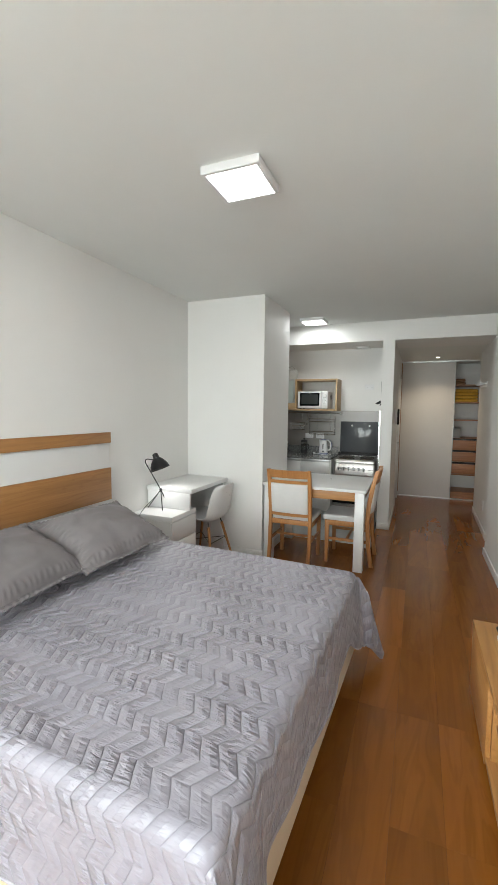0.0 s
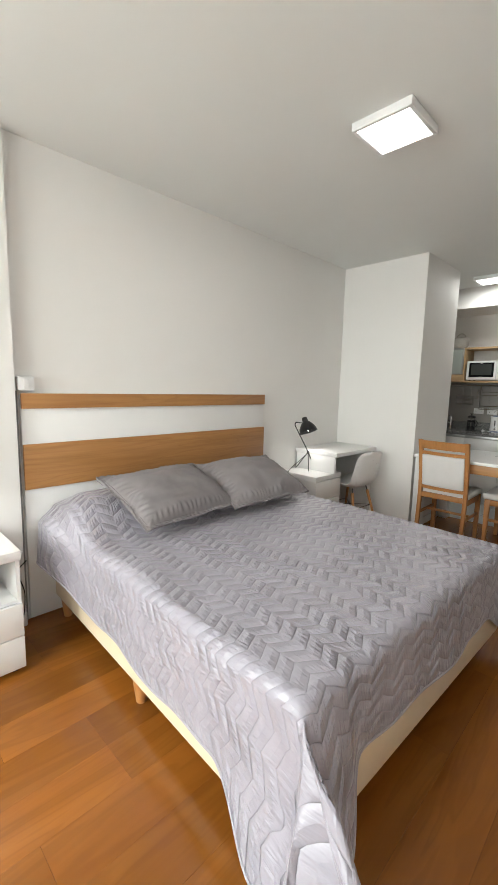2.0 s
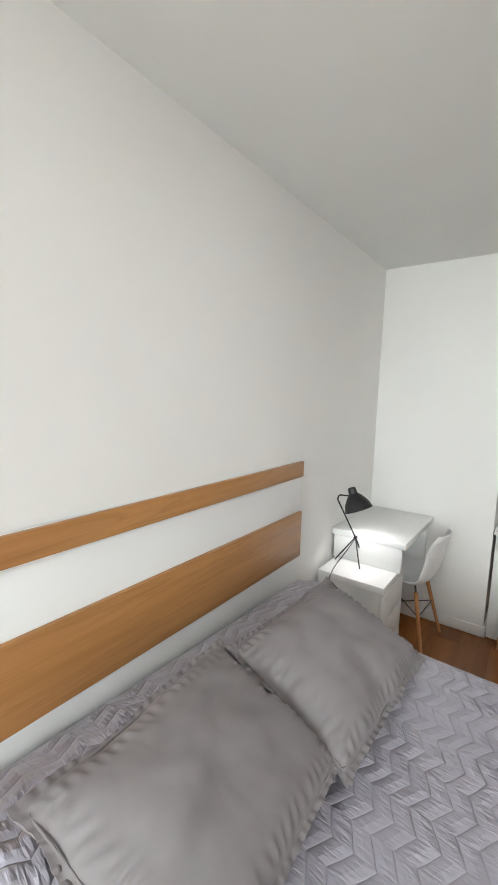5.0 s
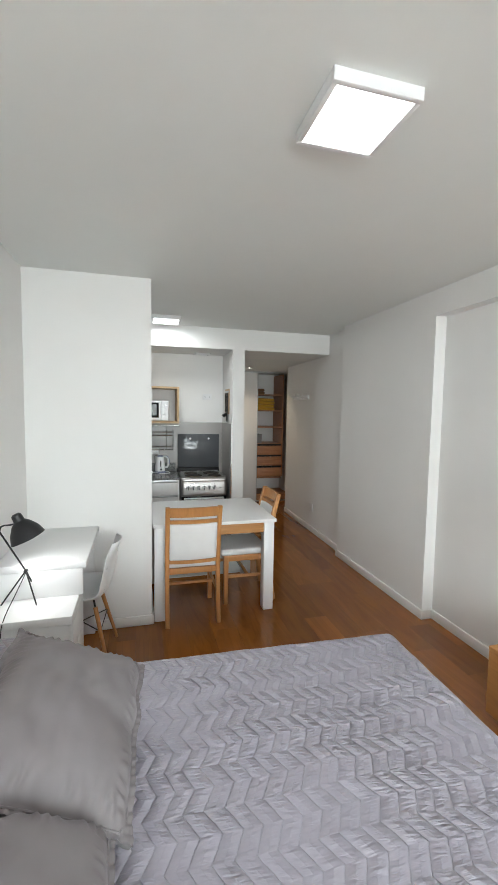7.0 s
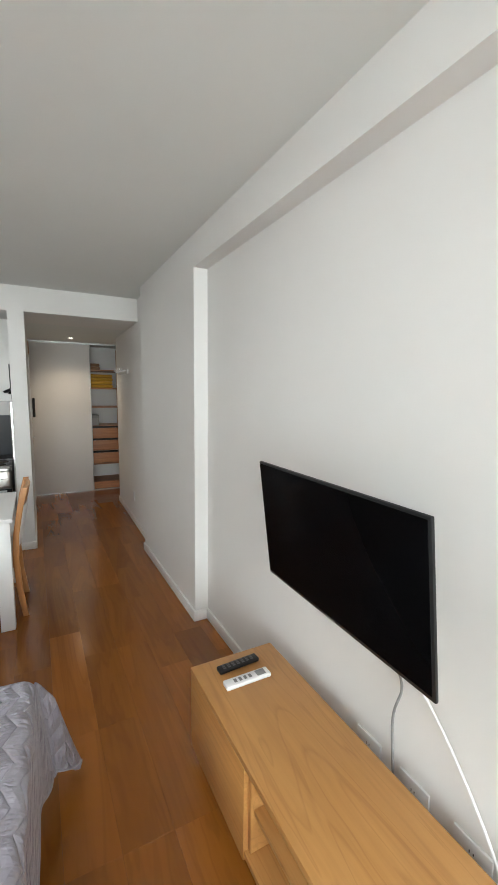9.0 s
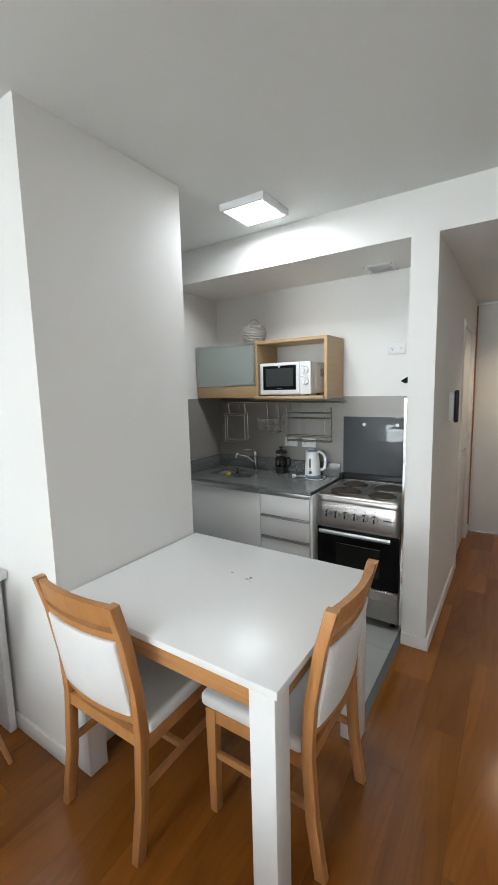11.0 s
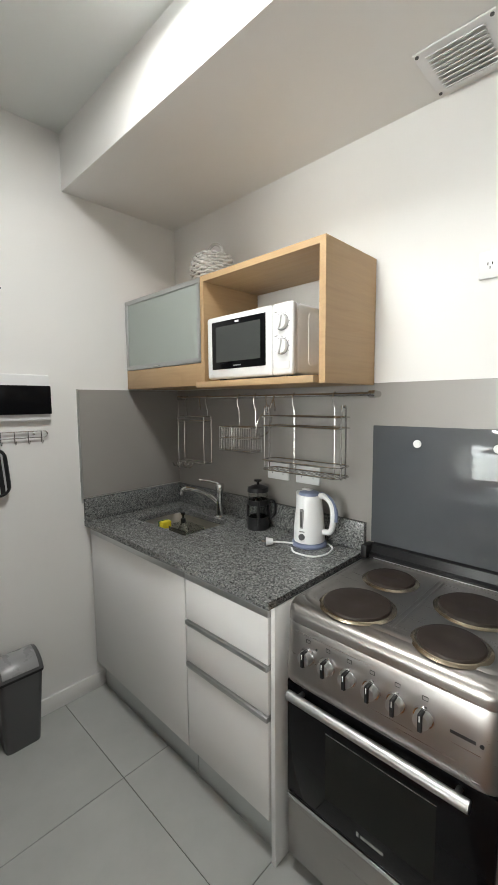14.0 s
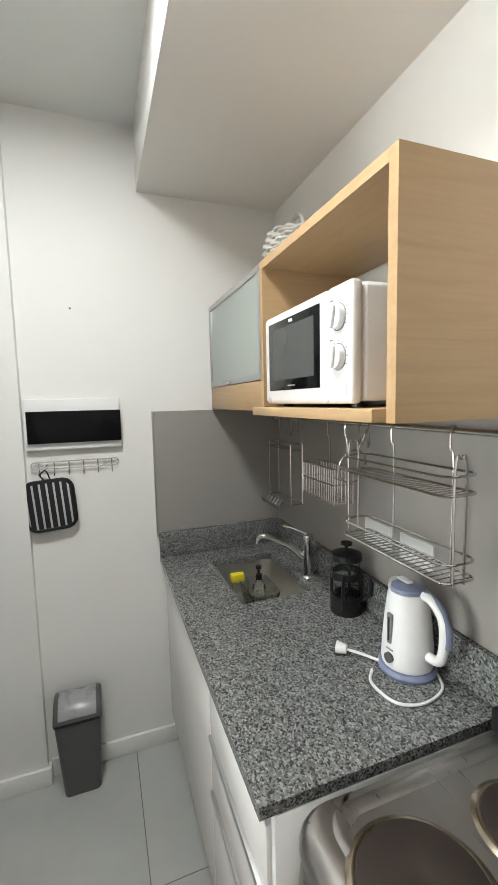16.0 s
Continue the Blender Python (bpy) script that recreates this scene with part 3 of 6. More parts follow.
def bedspread():
    """Draped cloth: the cross-section runs down one side, over the top and down the other; the foot end drops too."""
    top, r = 0.578, 0.05
    nu, nv = 240, 230
    x_head, x_foot = 0.085, 1.94
    ya, yb = BY0 - 0.03, BY1 + 0.012
    width = yb - ya
    rng = random.Random(4)
    ph = [rng.uniform(0, 6.28) for _ in range(12)]

    def bent(s, flat, lo):
        """Distance s past the edge of the flat: how far out and down the cloth is."""
        q = r * math.pi / 2
        if s < 0:
            return s, 0.0
        if s < q:
            a = s / r
            return r * math.sin(a), r * (1 - math.cos(a))
        return r, r + (s - q)
    drop_near, drop_far, drop_foot = 0.40, 0.40, 0.33
    verts, uvs = [], []
    for j in range(nv + 1):
        l = (x_foot - r - x_head + drop_foot) * j / nv  # along the bed from the head
        for i in range(nu + 1):
            w = -drop_near + (width - 2 * r + drop_near + drop_far) * i / nu  # across, 0 at the near edge of the flat
            ox, dz = bent(l - (x_foot - r - x_head), 0, 0)
            x = x_foot - r + ox if l > x_foot - r - x_head else x_head + l
            dn = df = 0.0
            if w < 0:
                o, dn = bent(-w, 0, 0)
                y = ya + r - o
            elif w > width - 2 * r:
                o, df = bent(w - (width - 2 * r), 0, 0)
                y = yb - r + o
            else:
                y = ya + r + w
            side = max(dn, df)
            z = top - side - dz
            # soft sag and folds of the hanging cloth
            hang = max(0.0, max(side, dz) - r)
            sgn = -1 if dn > 0 else (1 if df > 0 else 0)
            if side > 0:
                y += sgn * hang * (0.03 + 0.03 * math.sin(5.1 * l + ph[0]) + 0.02 * math.sin(13 * l + ph[1]))
            if dz > 0:
                x += hang * (0.05 + 0.04 * math.sin(6.3 * w + ph[2]) + 0.02 * math.sin(15 * w + ph[3]))
            # corners: cloth of both drops gathers in a hanging tail
            if side > 0.02 and dz > 0.02:
                g = min(side, dz)
                k = min(1.0, (g - 0.02) / 0.07)
                a = math.atan2(dz, side)
                lobe = math.sqrt(max(0.0, math.sin(2 * a)))
                if dn > 0:
                    f = 0.042 * math.sin(a * 9 + 0.4) * min(1, g / 0.15)
                    out = 0.02 + 0.62 * lobe * max(0.0, math.hypot(side, dz) - 0.05) * (1 + 0.3 * math.cos(8.6 * (a - 0.28)))
                else:
                    f = 0.0
                    out = 0.02 + 0.10 * lobe * min(1, g / 0.3)
                cx = x_foot + out * math.sin(a) * 1.3 + f * math.cos(a)
                cy = (ya - out * math.cos(a) * 0.75 + f * math.sin(a)) if dn > 0 else (yb + out * math.cos(a) - f * math.sin(a))
                x, y = x + (cx - x) * k, y + (cy - y) * k
                z = top - max(side, dz) - 0.3 * g
            # uneven lie on top
            if side == 0 and dz == 0:
                z += 0.006 * math.sin(2.3 * l + ph[4]) * math.sin(3.1 * w + ph[5]) + 0.004 * math.sin(9 * l + 4 * w + ph[6])
            # head end: raised over sleeping pillows
            k = min(1.0, max(0.0, (l - 0.22) / 0.33))
            hump = (1 - k * k * (3 - 2 * k)) * (0.8 + 0.2 * min(1.0, l / 0.12)) 
            edge = min(1.0, max(0.0, (w + 0.75) / 0.55)) ** 0.7 * min(1.0, max(0.0, (width - 2 * r - w + 0.75) / 0.55)) ** 0.7
            edge *= 1 - 0.25 * max(0.0, 1 - abs(w + 0.02) / 0.12)
            z += 0.165 * hump * edge
            if dn > 0:
                y -= 0.085 * hump * min(1.0, hang / 0.10)
            # the hem rides up towards the head and along the far foot
            if dn > 0 and dz == 0:
                z = top - side * (0.97 - 0.10 * math.exp(-(l / 0.5) ** 2)) + 0.165 * hump * edge
            # the cloth flares and hangs lower towards the foot corners
            cl = min(1.0, max(0.0, (l - (x_foot - r - x_head - 0.3)) / 0.3))
            inw = w if dn > 0 or w < width / 2 else width - 2 * r - w
            cw = min(1.0, max(0.0, 1 - inw / 0.24))
            cl, cw = cl * cl * (3 - 2 * cl), cw * cw * (3 - 2 * cw)
            amp = 1.0 if w < width / 2 else 0.35
            hs, hf = max(0.0, side - r) / 0.35, max(0.0, dz - r) / 0.28
            y += sgn * 0.13 * amp * hs ** 2.2 * cl
            x += 0.10 * amp * hf * cw
            z -= 0.13 * max(hs * cl * (0.4 + 0.6 * amp), hf * cw)
            z = max(z, 0.012 + 0.004 * math.sin(7 * l + 9 * w))
            p = Vector((x, y, z))
            n = noise.noise_vector(Vector((l * 7, w * 7, 3.0)))
            p += n * (0.0035 if hang == 0 else 0.005)
            p.z = max(p.z, 0.008)
            verts.append(p)
            uvs.append((w, l))
    hem = [verts[j * (nu + 1)] for j in range(nv)] + [verts[nv * (nu + 1) + i] for i in range(nu)] + [verts[j * (nu + 1) + nu] for j in range(nv, -1, -1)]
    hem = [p.copy() for p in hem]
    bm = bmesh.new()
    vs = [bm.verts.new(v) for v in verts]
    uv = bm.loops.layers.uv.new("cloth")
    for j in range(nv):
        for i in range(nu):
            q = (j * (nu + 1) + i, j * (nu + 1) + i + 1, (j + 1) * (nu + 1) + i + 1, (j + 1) * (nu + 1) + i)
            f = bm.faces.new([vs[k] for k in q])
            for loop, k in zip(f.loops, q):
                loop[uv].uv = uvs[k]
    bmesh.ops.recalc_face_normals(bm, faces=bm.faces[:])
    me = bpy.data.meshes.new("bedspread")
    bm.to_mesh(me)
    bm.free()
    for p in me.polygons:
        p.use_smooth = True
    me.materials.append(QUILT)
    ob = new("bedspread", me)
    part("hem", tube(hem[::2], 0.0045, segs=6), HEM, ob, "paler stitched hem")
    sol = ob.modifiers.new("thickness", "SOLIDIFY")
    sol.thickness, sol.offset = 0.006, -1
    ob.matrix_basis = BED_TURN
    return tagged(ob, "grey quilted satin bedspread with zigzag stitching on the bed", "bedspread")


bedspread()


def cushion(centre, size, rot, label):
    """A pillow in a flanged cover."""
    n = 96
    lx, ly, th = size
    pil = thing("pillow", (0, 0, 0), label, "pillow", "pillows on the bed")
    rng = random.Random(label)
    off = Vector((rng.uniform(0, 9), rng.uniform(0, 9), 0))
    bm = bmesh.new()
    grid = {}
    for s in (1, -1):
        for i in range(n + 1):
            for j in range(n + 1):
                u, v = -1 + 2 * i / n, -1 + 2 * j / n
                edge = i in (0, n) or j in (0, n)
                if s == -1 and edge:
                    grid[s, i, j] = grid[1, i, j]
                    continue
                a, b = min(1, (1 - abs(u)) / 0.10), min(1, (1 - abs(v)) / 0.08)
                puff = (max(0.0, 1 - abs(u / 0.93) ** 2.4) * max(0.0, 1 - abs(v / 0.95) ** 2.8)) ** 0.55
                inner = 0.0 if (abs(u) > 0.92 or abs(v) > 0.945) else 1.0
                along = v * ly if abs(u) / 0.92 > abs(v) / 0.945 else u * lx
                rim = max(abs(u) / 0.92, abs(v) / 0.945)
                ruche = abs(math.sin(100 * along + 3 * noise.noise(Vector((u * 3, v * 3, 6)) + off))) ** 0.6
                h = th * (0.05 + 0.95 * puff) if inner else th * (0.04 + 0.085 * ruche)
                pinch = 1 - 0.05 * (abs(u) ** 2) * (1 - abs(v)) - 0.0
                wr = noise.noise(Vector((u * 2.2, v * 2.2, s)) + off) * 0.014 + noise.noise(Vector((u * 5, v * 5, s)) + off) * 0.004
                gather = math.exp(-((rim - 0.90) / 0.07) ** 2) if inner else 0.0
                flute = gather * 0.0046 * math.sin(185 * along + 4 * noise.noise(Vector((u * 4, v * 4, 2)) + off))
                x = lx * u * (1 - 0.045 * (1 - v * v)) + noise.noise(Vector((v * 3, u, 5)) + off) * 0.01
                y = ly * v * (1 - 0.05 * (1 - u * u)) + noise.noise(Vector((u * 3, v, 8)) + off) * 0.012
                grid[s, i, j] = bm.verts.new((x, y, s * h * (1 if s > 0 else 0.6) + wr + flute))
    for s in (1, -1):
        for i in range(n):
            for j in range(n):
                q = [grid[s, i, j], grid[s, i + 1, j], grid[s, i + 1, j + 1], grid[s, i, j + 1]]
                bm.faces.new(q if s > 0 else q[::-1])
    bmesh.ops.recalc_face_normals(bm, faces=bm.faces[:])
    ob = part("cover", bm, PILLOW, pil)
    smooth(ob.data, 80)
    # piped seam round the stuffing
    ring = []
    for k in range(60):
        a = 2 * math.pi * k / 60
        c, s2 = math.cos(a), math.sin(a)
        m = max(abs(c) / 0.925, abs(s2) / 0.95)
        ring.append((lx * c / m * (1 - 0.045 * (1 - min(1, (s2 / m) ** 2))), ly * s2 / m * (1 - 0.05 * (1 - min(1, (c / m) ** 2))), 0.012))
    part("piping", tube(ring, 0.003, closed=True, segs=6), PILLOW, pil)
    pil.matrix_basis = pose(*centre, *rot)
    return pil


cushion((0.50, -2.495, 0.742), (0.248, 0.338, 0.1), (0, 22, 4), "grey cotton pillow with a flange leaning on the bedspread")
cushion((0.538, -1.865, 0.738), (0.243, 0.345, 0.1), (0, 23, -3), "second grey cotton pillow leaning near the desk")

# ---------- bedside chests, desk ----------


def bedside(x1, y0, y1, label, drawers, group, open_top=False):
    ns = thing("bedside_chest", (0.24, (y0 + y1) / 2, 0), label, "bedside table", group)
    x0 = x1 - 0.40
    part("top", box(x0, x1, y0, y1, 0.555, 0.60, 0.004), LACQUER, ns)
    for y in (y0 + 0.004, y1 - 0.022):
        part("side_panel", box(x0, x1 - 0.018, y, y + 0.018, 0.03, 0.554), LACQUER, ns)
    part("back_panel", box(x0, x0 + 0.012, y0 + 0.023, y1 - 0.023, 0.03, 0.554), LACQUER, ns)
    part("bottom", box(x0 + 0.013, x1 - 0.02, y0 + 0.023, y1 - 0.023, 0.03, 0.048), LACQUER, ns)
    for x in (x0 + 0.03, x1 - 0.06):
        for y in (y0 + 0.03, y1 - 0.05):
            part("foot", box(x, x + 0.02, y, y + 0.02, 0, 0.029), BLACK, ns)
    if open_top:
        part("shelf", box(x0 + 0.013, x1 - 0.02, y0 + 0.023, y1 - 0.023, 0.345, 0.36), LACQUER, ns)
    for z0, z1 in drawers:
        part("drawer", box(x1 - 0.017, x1 + 0.002, y0 + 0.003, y1 - 0.003, z0, z1, 0.003), LACQUER, ns, "white handleless drawer front")
    return ns


bedside(0.432, -0.97, -0.58, "white lacquered chest of drawers beside the bed", [(0.032, 0.2), (0.205, 0.375), (0.38, 0.55)], "bedside chests")
bedside(0.465, -3.70, -3.285, "white bedside table with open niche and two drawers", [(0.032, 0.185), (0.19, 0.345)], "bedside chests", True)

desk = thing("desk", (0.24, -0.36, 0), "white lacquered wall desk resting over the chest", "desk")
part("top", box(0.004, 0.472, -0.725, -0.004, 0.752, 0.79, 0.002), LACQUER, desk)
part("side_panel", box(0.02, 0.452, -0.725, -0.70, 0.601, 0.751, 0.002), LACQUER, desk)
part("modesty_panel", box(0.015, 0.033, -0.69, -0.02, 0.38, 0.751, 0.002), LACQUER, desk)
part("end_panel", box(0.034, 0.44, -0.05, -0.02, 0.0, 0.751, 0.002), LACQUER, desk)


def desk_lamp(x, y, z, label, turn=0):
    lamp = thing("desk_lamp", (0, 0, 0), label, "lamp", "black desk lamps")
    knee = Vector((0.0, 0.0, 0.17))
    top = Vector((-0.09, -0.10, 0.42))
    foot1 = Vector((0.05, 0.055, 0.004))
    part("stem", tube([foot1, knee, top], 0.0045), BLACK_METAL, lamp)
    part("leg", tube([(-0.115, -0.03, 0.004), knee], 0.004), BLACK_METAL, lamp)
    part("leg", tube([(0.065, -0.07, 0.004), knee], 0.004), BLACK_METAL, lamp)
    part("clamp", rod(knee - Vector((0, 0.01, 0)), knee + Vector((0, 0.01, 0)), 0.009), BLACK_METAL, lamp)
    arm_end = Vector((-0.02, -0.05, 0.445))
    part("arm", tube(bend([top, top + Vector((0.01, 0.005, 0.025)), arm_end - Vector((0.03, 0.01, 0.004)), arm_end], 5), 0.0045), BLACK_METAL, lamp)
    shade = lathe([(0.0, 0.055), (0.012, 0.055), (0.018, 0.05), (0.020, 0.025), (0.034, 0.012), (0.054, -0.018), (0.064, -0.05), (0.062, -0.05), (0.05, -0.02), (0.03, 0.006), (0.0, 0.012)])
    tip = Matrix.Translation(arm_end + Vector((0.02, 0.005, -0.02))) @ pose(0, 0, 0, 0, -24, 0) @ Matrix.Scale(1.35, 4)
    shade.transform(tip)
    part("shade", shade, BLACK_METAL, lamp, "black domed metal shade")
    bulb = lathe([(0.0, -0.042), (0.018, -0.036), (0.024, -0.02), (0.014, 0.0), (0.012, 0.006)], segs=16)
    bulb.transform(tip)
    part("bulb", bulb, BULB_GLOW, lamp, "lit white bulb")
    part("cord", tube(bend([(0.0, 0, 0.16), (-0.02, -0.09, 0.10), (-0.05, -0.21, 0.012), (-0.06, -0.235, -0.08), (-0.065, -0.235, -0.3)], 6), 0.0025), BLACK, lamp, "thin black cord")
    lamp.matrix_basis = pose(x, y, z, 0, 0, turn)
    d = bpy.data.lights.new("desk_lamp_light", "SPOT")
    d.energy, d.spot_size, d.spot_blend, d.color, d.shadow_soft_size = 5.0, radians(140), 1.0, (1.0, 0.97, 0.92), 0.02
    o = new("desk_lamp_light", d)
    o.matrix_world = lamp.matrix_basis @ Matrix.Translation(arm_end + Vector((0.045, 0.005, -0.095))) @ pose(0, 0, 0, 0, -24, 0)
    return lamp


desk_lamp(0.17, -0.745, 0.60, "black tripod desk lamp, lit, on the white chest")
desk_lamp(0.20, -3.50, 0.60, "black tripod desk lamp, lit, on the bedside table", 40)


def shell_chair():
    ch = thing("shell_chair", (0, 0, 0), "white moulded shell chair with wooden dowel legs", "chair")
    n, mcount = 22, 26
    bm = bmesh.new()
    prof = bend([(0.215, 0, 0.435), (0.17, 0, 0.45), (0.0, 0, 0.43), (-0.12, 0, 0.435), (-0.185, 0, 0.49), (-0.215, 0, 0.60), (-0.235, 0, 0.71), (-0.262, 0, 0.79)], 4)
    rows = []
    for k, p in enumerate(prof):
        t = k / (len(prof) - 1)
        half = 0.22 * (1 - 0.10 * (1 - min(1, t / 0.15))) if t < 0.6 else 0.22 * math.cos((t - 0.6) / 0.4 * 0.62)
        if t > 0.93:
            half *= math.sqrt(max(0.05, 1 - ((t - 0.93) / 0.07) ** 2 * 0.55))
        row = []
        for j in range(n + 1):
            s = -1 + 2 * j / n
            rise = 0.05 * abs(s) ** 3 * math.sin(min(1, t / 0.7) * math.pi) ** 0.8
            fwd = 0.045 * abs(s) ** 2.4 * max(0.0, min(1, (t - 0.35) / 0.3))
            row.append(bm.verts.new((p.x + fwd, s * half, p.z + rise)))
        rows.append(row)
    for A, B in zip(rows, rows[1:]):
        for j in range(n):
            bm.faces.new((A[j], A[j + 1], B[j + 1], B[j]))
    bmesh.ops.recalc_face_normals(bm, faces=bm.faces[:])
    bmesh.ops.solidify(bm, geom=bm.faces[:], thickness=0.006)
    ob = part("shell", bm, PLASTIC_WHITE, ch, "white plastic seat and back")
    smooth(ob.data, 60)
    tops = []
    for sx in (1, -1):
        for sy in (1, -1):
            foot, topp = Vector((0.20 * sx, 0.20 * sy, 0)), Vector((0.11 * sx, 0.12 * sy, 0.385))
            part("leg", rod(foot, topp, 0.010, 0.014), CHAIR_WOOD, ch, "beech dowel leg")
            part("bracket", rod(topp, (0.10 * sx, 0.11 * sy, 0.428), 0.006), BLACK_METAL, ch)
            tops.append(foot.lerp(topp, 0.62))
    for a, b in ((0, 3), (1, 2), (0, 1), (2, 3)):
        part("cross_brace", rod(tops[a], tops[b], 0.0035), BLACK_METAL, ch)
    ch.matrix_basis = pose(0.385, -0.315, 0, 0, 0, 176)


shell_chair()

# ---------- dining table and chairs ----------
table = thing("dining_table", (1.35, 0.43, 0), "white-topped dining table with wooden apron", "table")
part("tabletop", box(0.856, 1.845, 0.0, 0.828, 0.741, 0.768, 0.003), LACQUER, table)
for x in (0.868, 1.745):
    for y in (0.012, 0.735):
        part("leg", box(x, x + 0.085, y, y + 0.085, 0, 0.740, 0.003), LACQUER, table, "thick square white leg")
part("apron", box(0.954, 1.744, 0.03, 0.052, 0.655, 0.740, 0.001), APRON_WOOD, table, "light wooden apron")
part("apron", box(0.954, 1.744, 0.782, 0.804, 0.655, 0.740, 0.001), APRON_WOOD, table)
part("apron", box(0.89, 0.912, 0.098, 0.734, 0.655, 0.740, 0.001), APRON_WOOD, table)
part("apron", box(1.79, 1.812, 0.098, 0.734, 0.655, 0.740, 0.001), APRON_WOOD, table)


crumbs = bmesh.new()
for x, y, w in ((1.33, 0.52, 0.006), (1.42, 0.50, 0.008), (1.432, 0.512, 0.006), (1.425, 0.522, 0.007), (1.44, 0.49, 0.004)):
    box(x - w, x + w, y - w * 0.45, y + w * 0.45, 0.7682, 0.7688, bm=crumbs)
tagged(part("table_mark", crumbs, LID_GREY), "faint grey scuffs on the white tabletop", "scuff", kind="stuff")


def dining_chair(m):
    """Faces +y at the origin: the seat ahead of the back posts."""
    ch = thing("dining_chair", (0, 0, 0), "light wooden dining chair with white upholstered seat and back", "chair", "chairs round the table")
    for sx in (-1, 1):
        post = []
        for z, y in ((0, -0.235), (0.2, -0.205), (0.44, -0.19), (0.6, -0.2), (0.8, -0.235), (0.93, -0.27)):
            post.append((y, z))
        out = [(y - 0.018, z) for y, z in post] + [(y + 0.02, z) for y, z in post[::-1]]
        x = 0.195 * sx
        part("back_post", prism(out, 0, x - 0.016, x + 0.016, 0.003), CHAIR_WOOD, ch)
        part("leg", prism([(0.175, 0), (0.205, 0), (0.212, 0.42), (0.168, 0.42)], 0, x - 0.018, x + 0.018, 0.003), CHAIR_WOOD, ch)
        part("side_rail", box(x - 0.011, x + 0.011, -0.175, 0.17, 0.37, 0.42, 0.002), CHAIR_WOOD, ch)
        part("side_stretcher", box(x - 0.009, x + 0.009, -0.19, 0.18, 0.225, 0.25, 0.002), CHAIR_WOOD, ch)
    part("front_rail", box(-0.178, 0.178, 0.175, 0.2, 0.365, 0.42, 0.002), CHAIR_WOOD, ch)
    part("back_rail", box(-0.178, 0.178, -0.205, -0.18, 0.395, 0.44, 0.002), CHAIR_WOOD, ch)
    part("cross_stretcher", box(-0.187, 0.187, -0.01, 0.012, 0.23, 0.25, 0.002), CHAIR_WOOD, ch)
    seat = box(-0.215, 0.215, -0.175, 0.235, 0.421, 0.475, 0.02, segs=4)
    part("seat", seat, WHITE_FABRIC, ch, "white upholstered seat pad")

    def slat(z0, z1, thick, depth):
        bm = bmesh.new()
        n = 8
        vs = []
        for i in range(n + 1):
            x = -0.179 + 0.358 * i / n
            bow = -0.02 * (1 - (x / 0.179) ** 2)
            for z in (z0, z1):
                y = -0.19 - max(0.0, z - 0.44) ** 1.3 * 0.2 + bow
                vs.append((bm.verts.new((x, y - depth, z)), bm.verts.new((x, y + thick, z))))
        for i in range(n):
            a, b, c, d = vs[2 * i], vs[2 * i + 1], vs[2 * i + 2], vs[2 * i + 3]
            for q in ((a[0], c[0], d[0], b[0]), (a[1], b[1], d[1], c[1]), (b[0], d[0], d[1], b[1]), (a[0], a[1], c[1], c[0])):
                bm.faces.new(q)
        bm.faces.new((vs[0][0], vs[1][0], vs[1][1], vs[0][1]))
        bm.faces.new((vs[-2][0], vs[-2][1], vs[-1][1], vs[-1][0]))
        bmesh.ops.recalc_face_normals(bm, faces=bm.faces[:])
        return bm
    part("top_rail", slat(0.852, 0.925, 0.012, 0.012), CHAIR_WOOD, ch)
    part("middle_rail", slat(0.80, 0.828, 0.010, 0.010), CHAIR_WOOD, ch)
    part("lower_rail", slat(0.478, 0.506, 0.010, 0.010), CHAIR_WOOD, ch)
    pad = slat(0.508, 0.798, 0.022, 0.018)
    bmesh.ops.bevel(pad, geom=[e for e in pad.edges if e.calc_face_angle(0) > 1.0], offset=0.009, segments=2, profile=0.5, affect="EDGES")
    part("backrest", pad, WHITE_FABRIC, ch, "white upholstered backrest")
    ch.matrix_basis = m
    return ch


chair = dining_chair(pose(1.155, 0.145, 0))
copy_thing(chair, pose(1.655, 0.385, 0, 0, 0, 90))

# ---------- television side ----------
tv = thing("television", (0, 0, 0), "flat black television tilted on a wall bracket", "television")
part("housing", box(-0.012, -0.002, -0.366, 0.366, -0.212, 0.212, 0.003), BLACK, tv)
part("screen", box(-0.0145, -0.0122, -0.357, 0.357, -0.198, 0.204), SCREEN, tv, "glossy black screen")
part("logo", box(-0.0152, -0.0125, -0.022, 0.022, -0.2085, -0.2035), ALU, tv, "small silver maker's mark")
part("bracket_plate", box(-0.0018, 0.04, -0.14, 0.14, -0.15, 0.06, 0.006), BLACK_METAL, tv)
part("bracket_arm", rod((0.04, 0, 0.02), (0.292, 0, 0.0), 0.016), BLACK_METAL, tv)
part("wall_plate", box(0.285, 0.30, -0.05, 0.05, -0.08, 0.06, 0.002), BLACK_METAL, tv)
tv.matrix_basis = pose(2.738, -2.10, 1.145, 0, -7, -1.5)

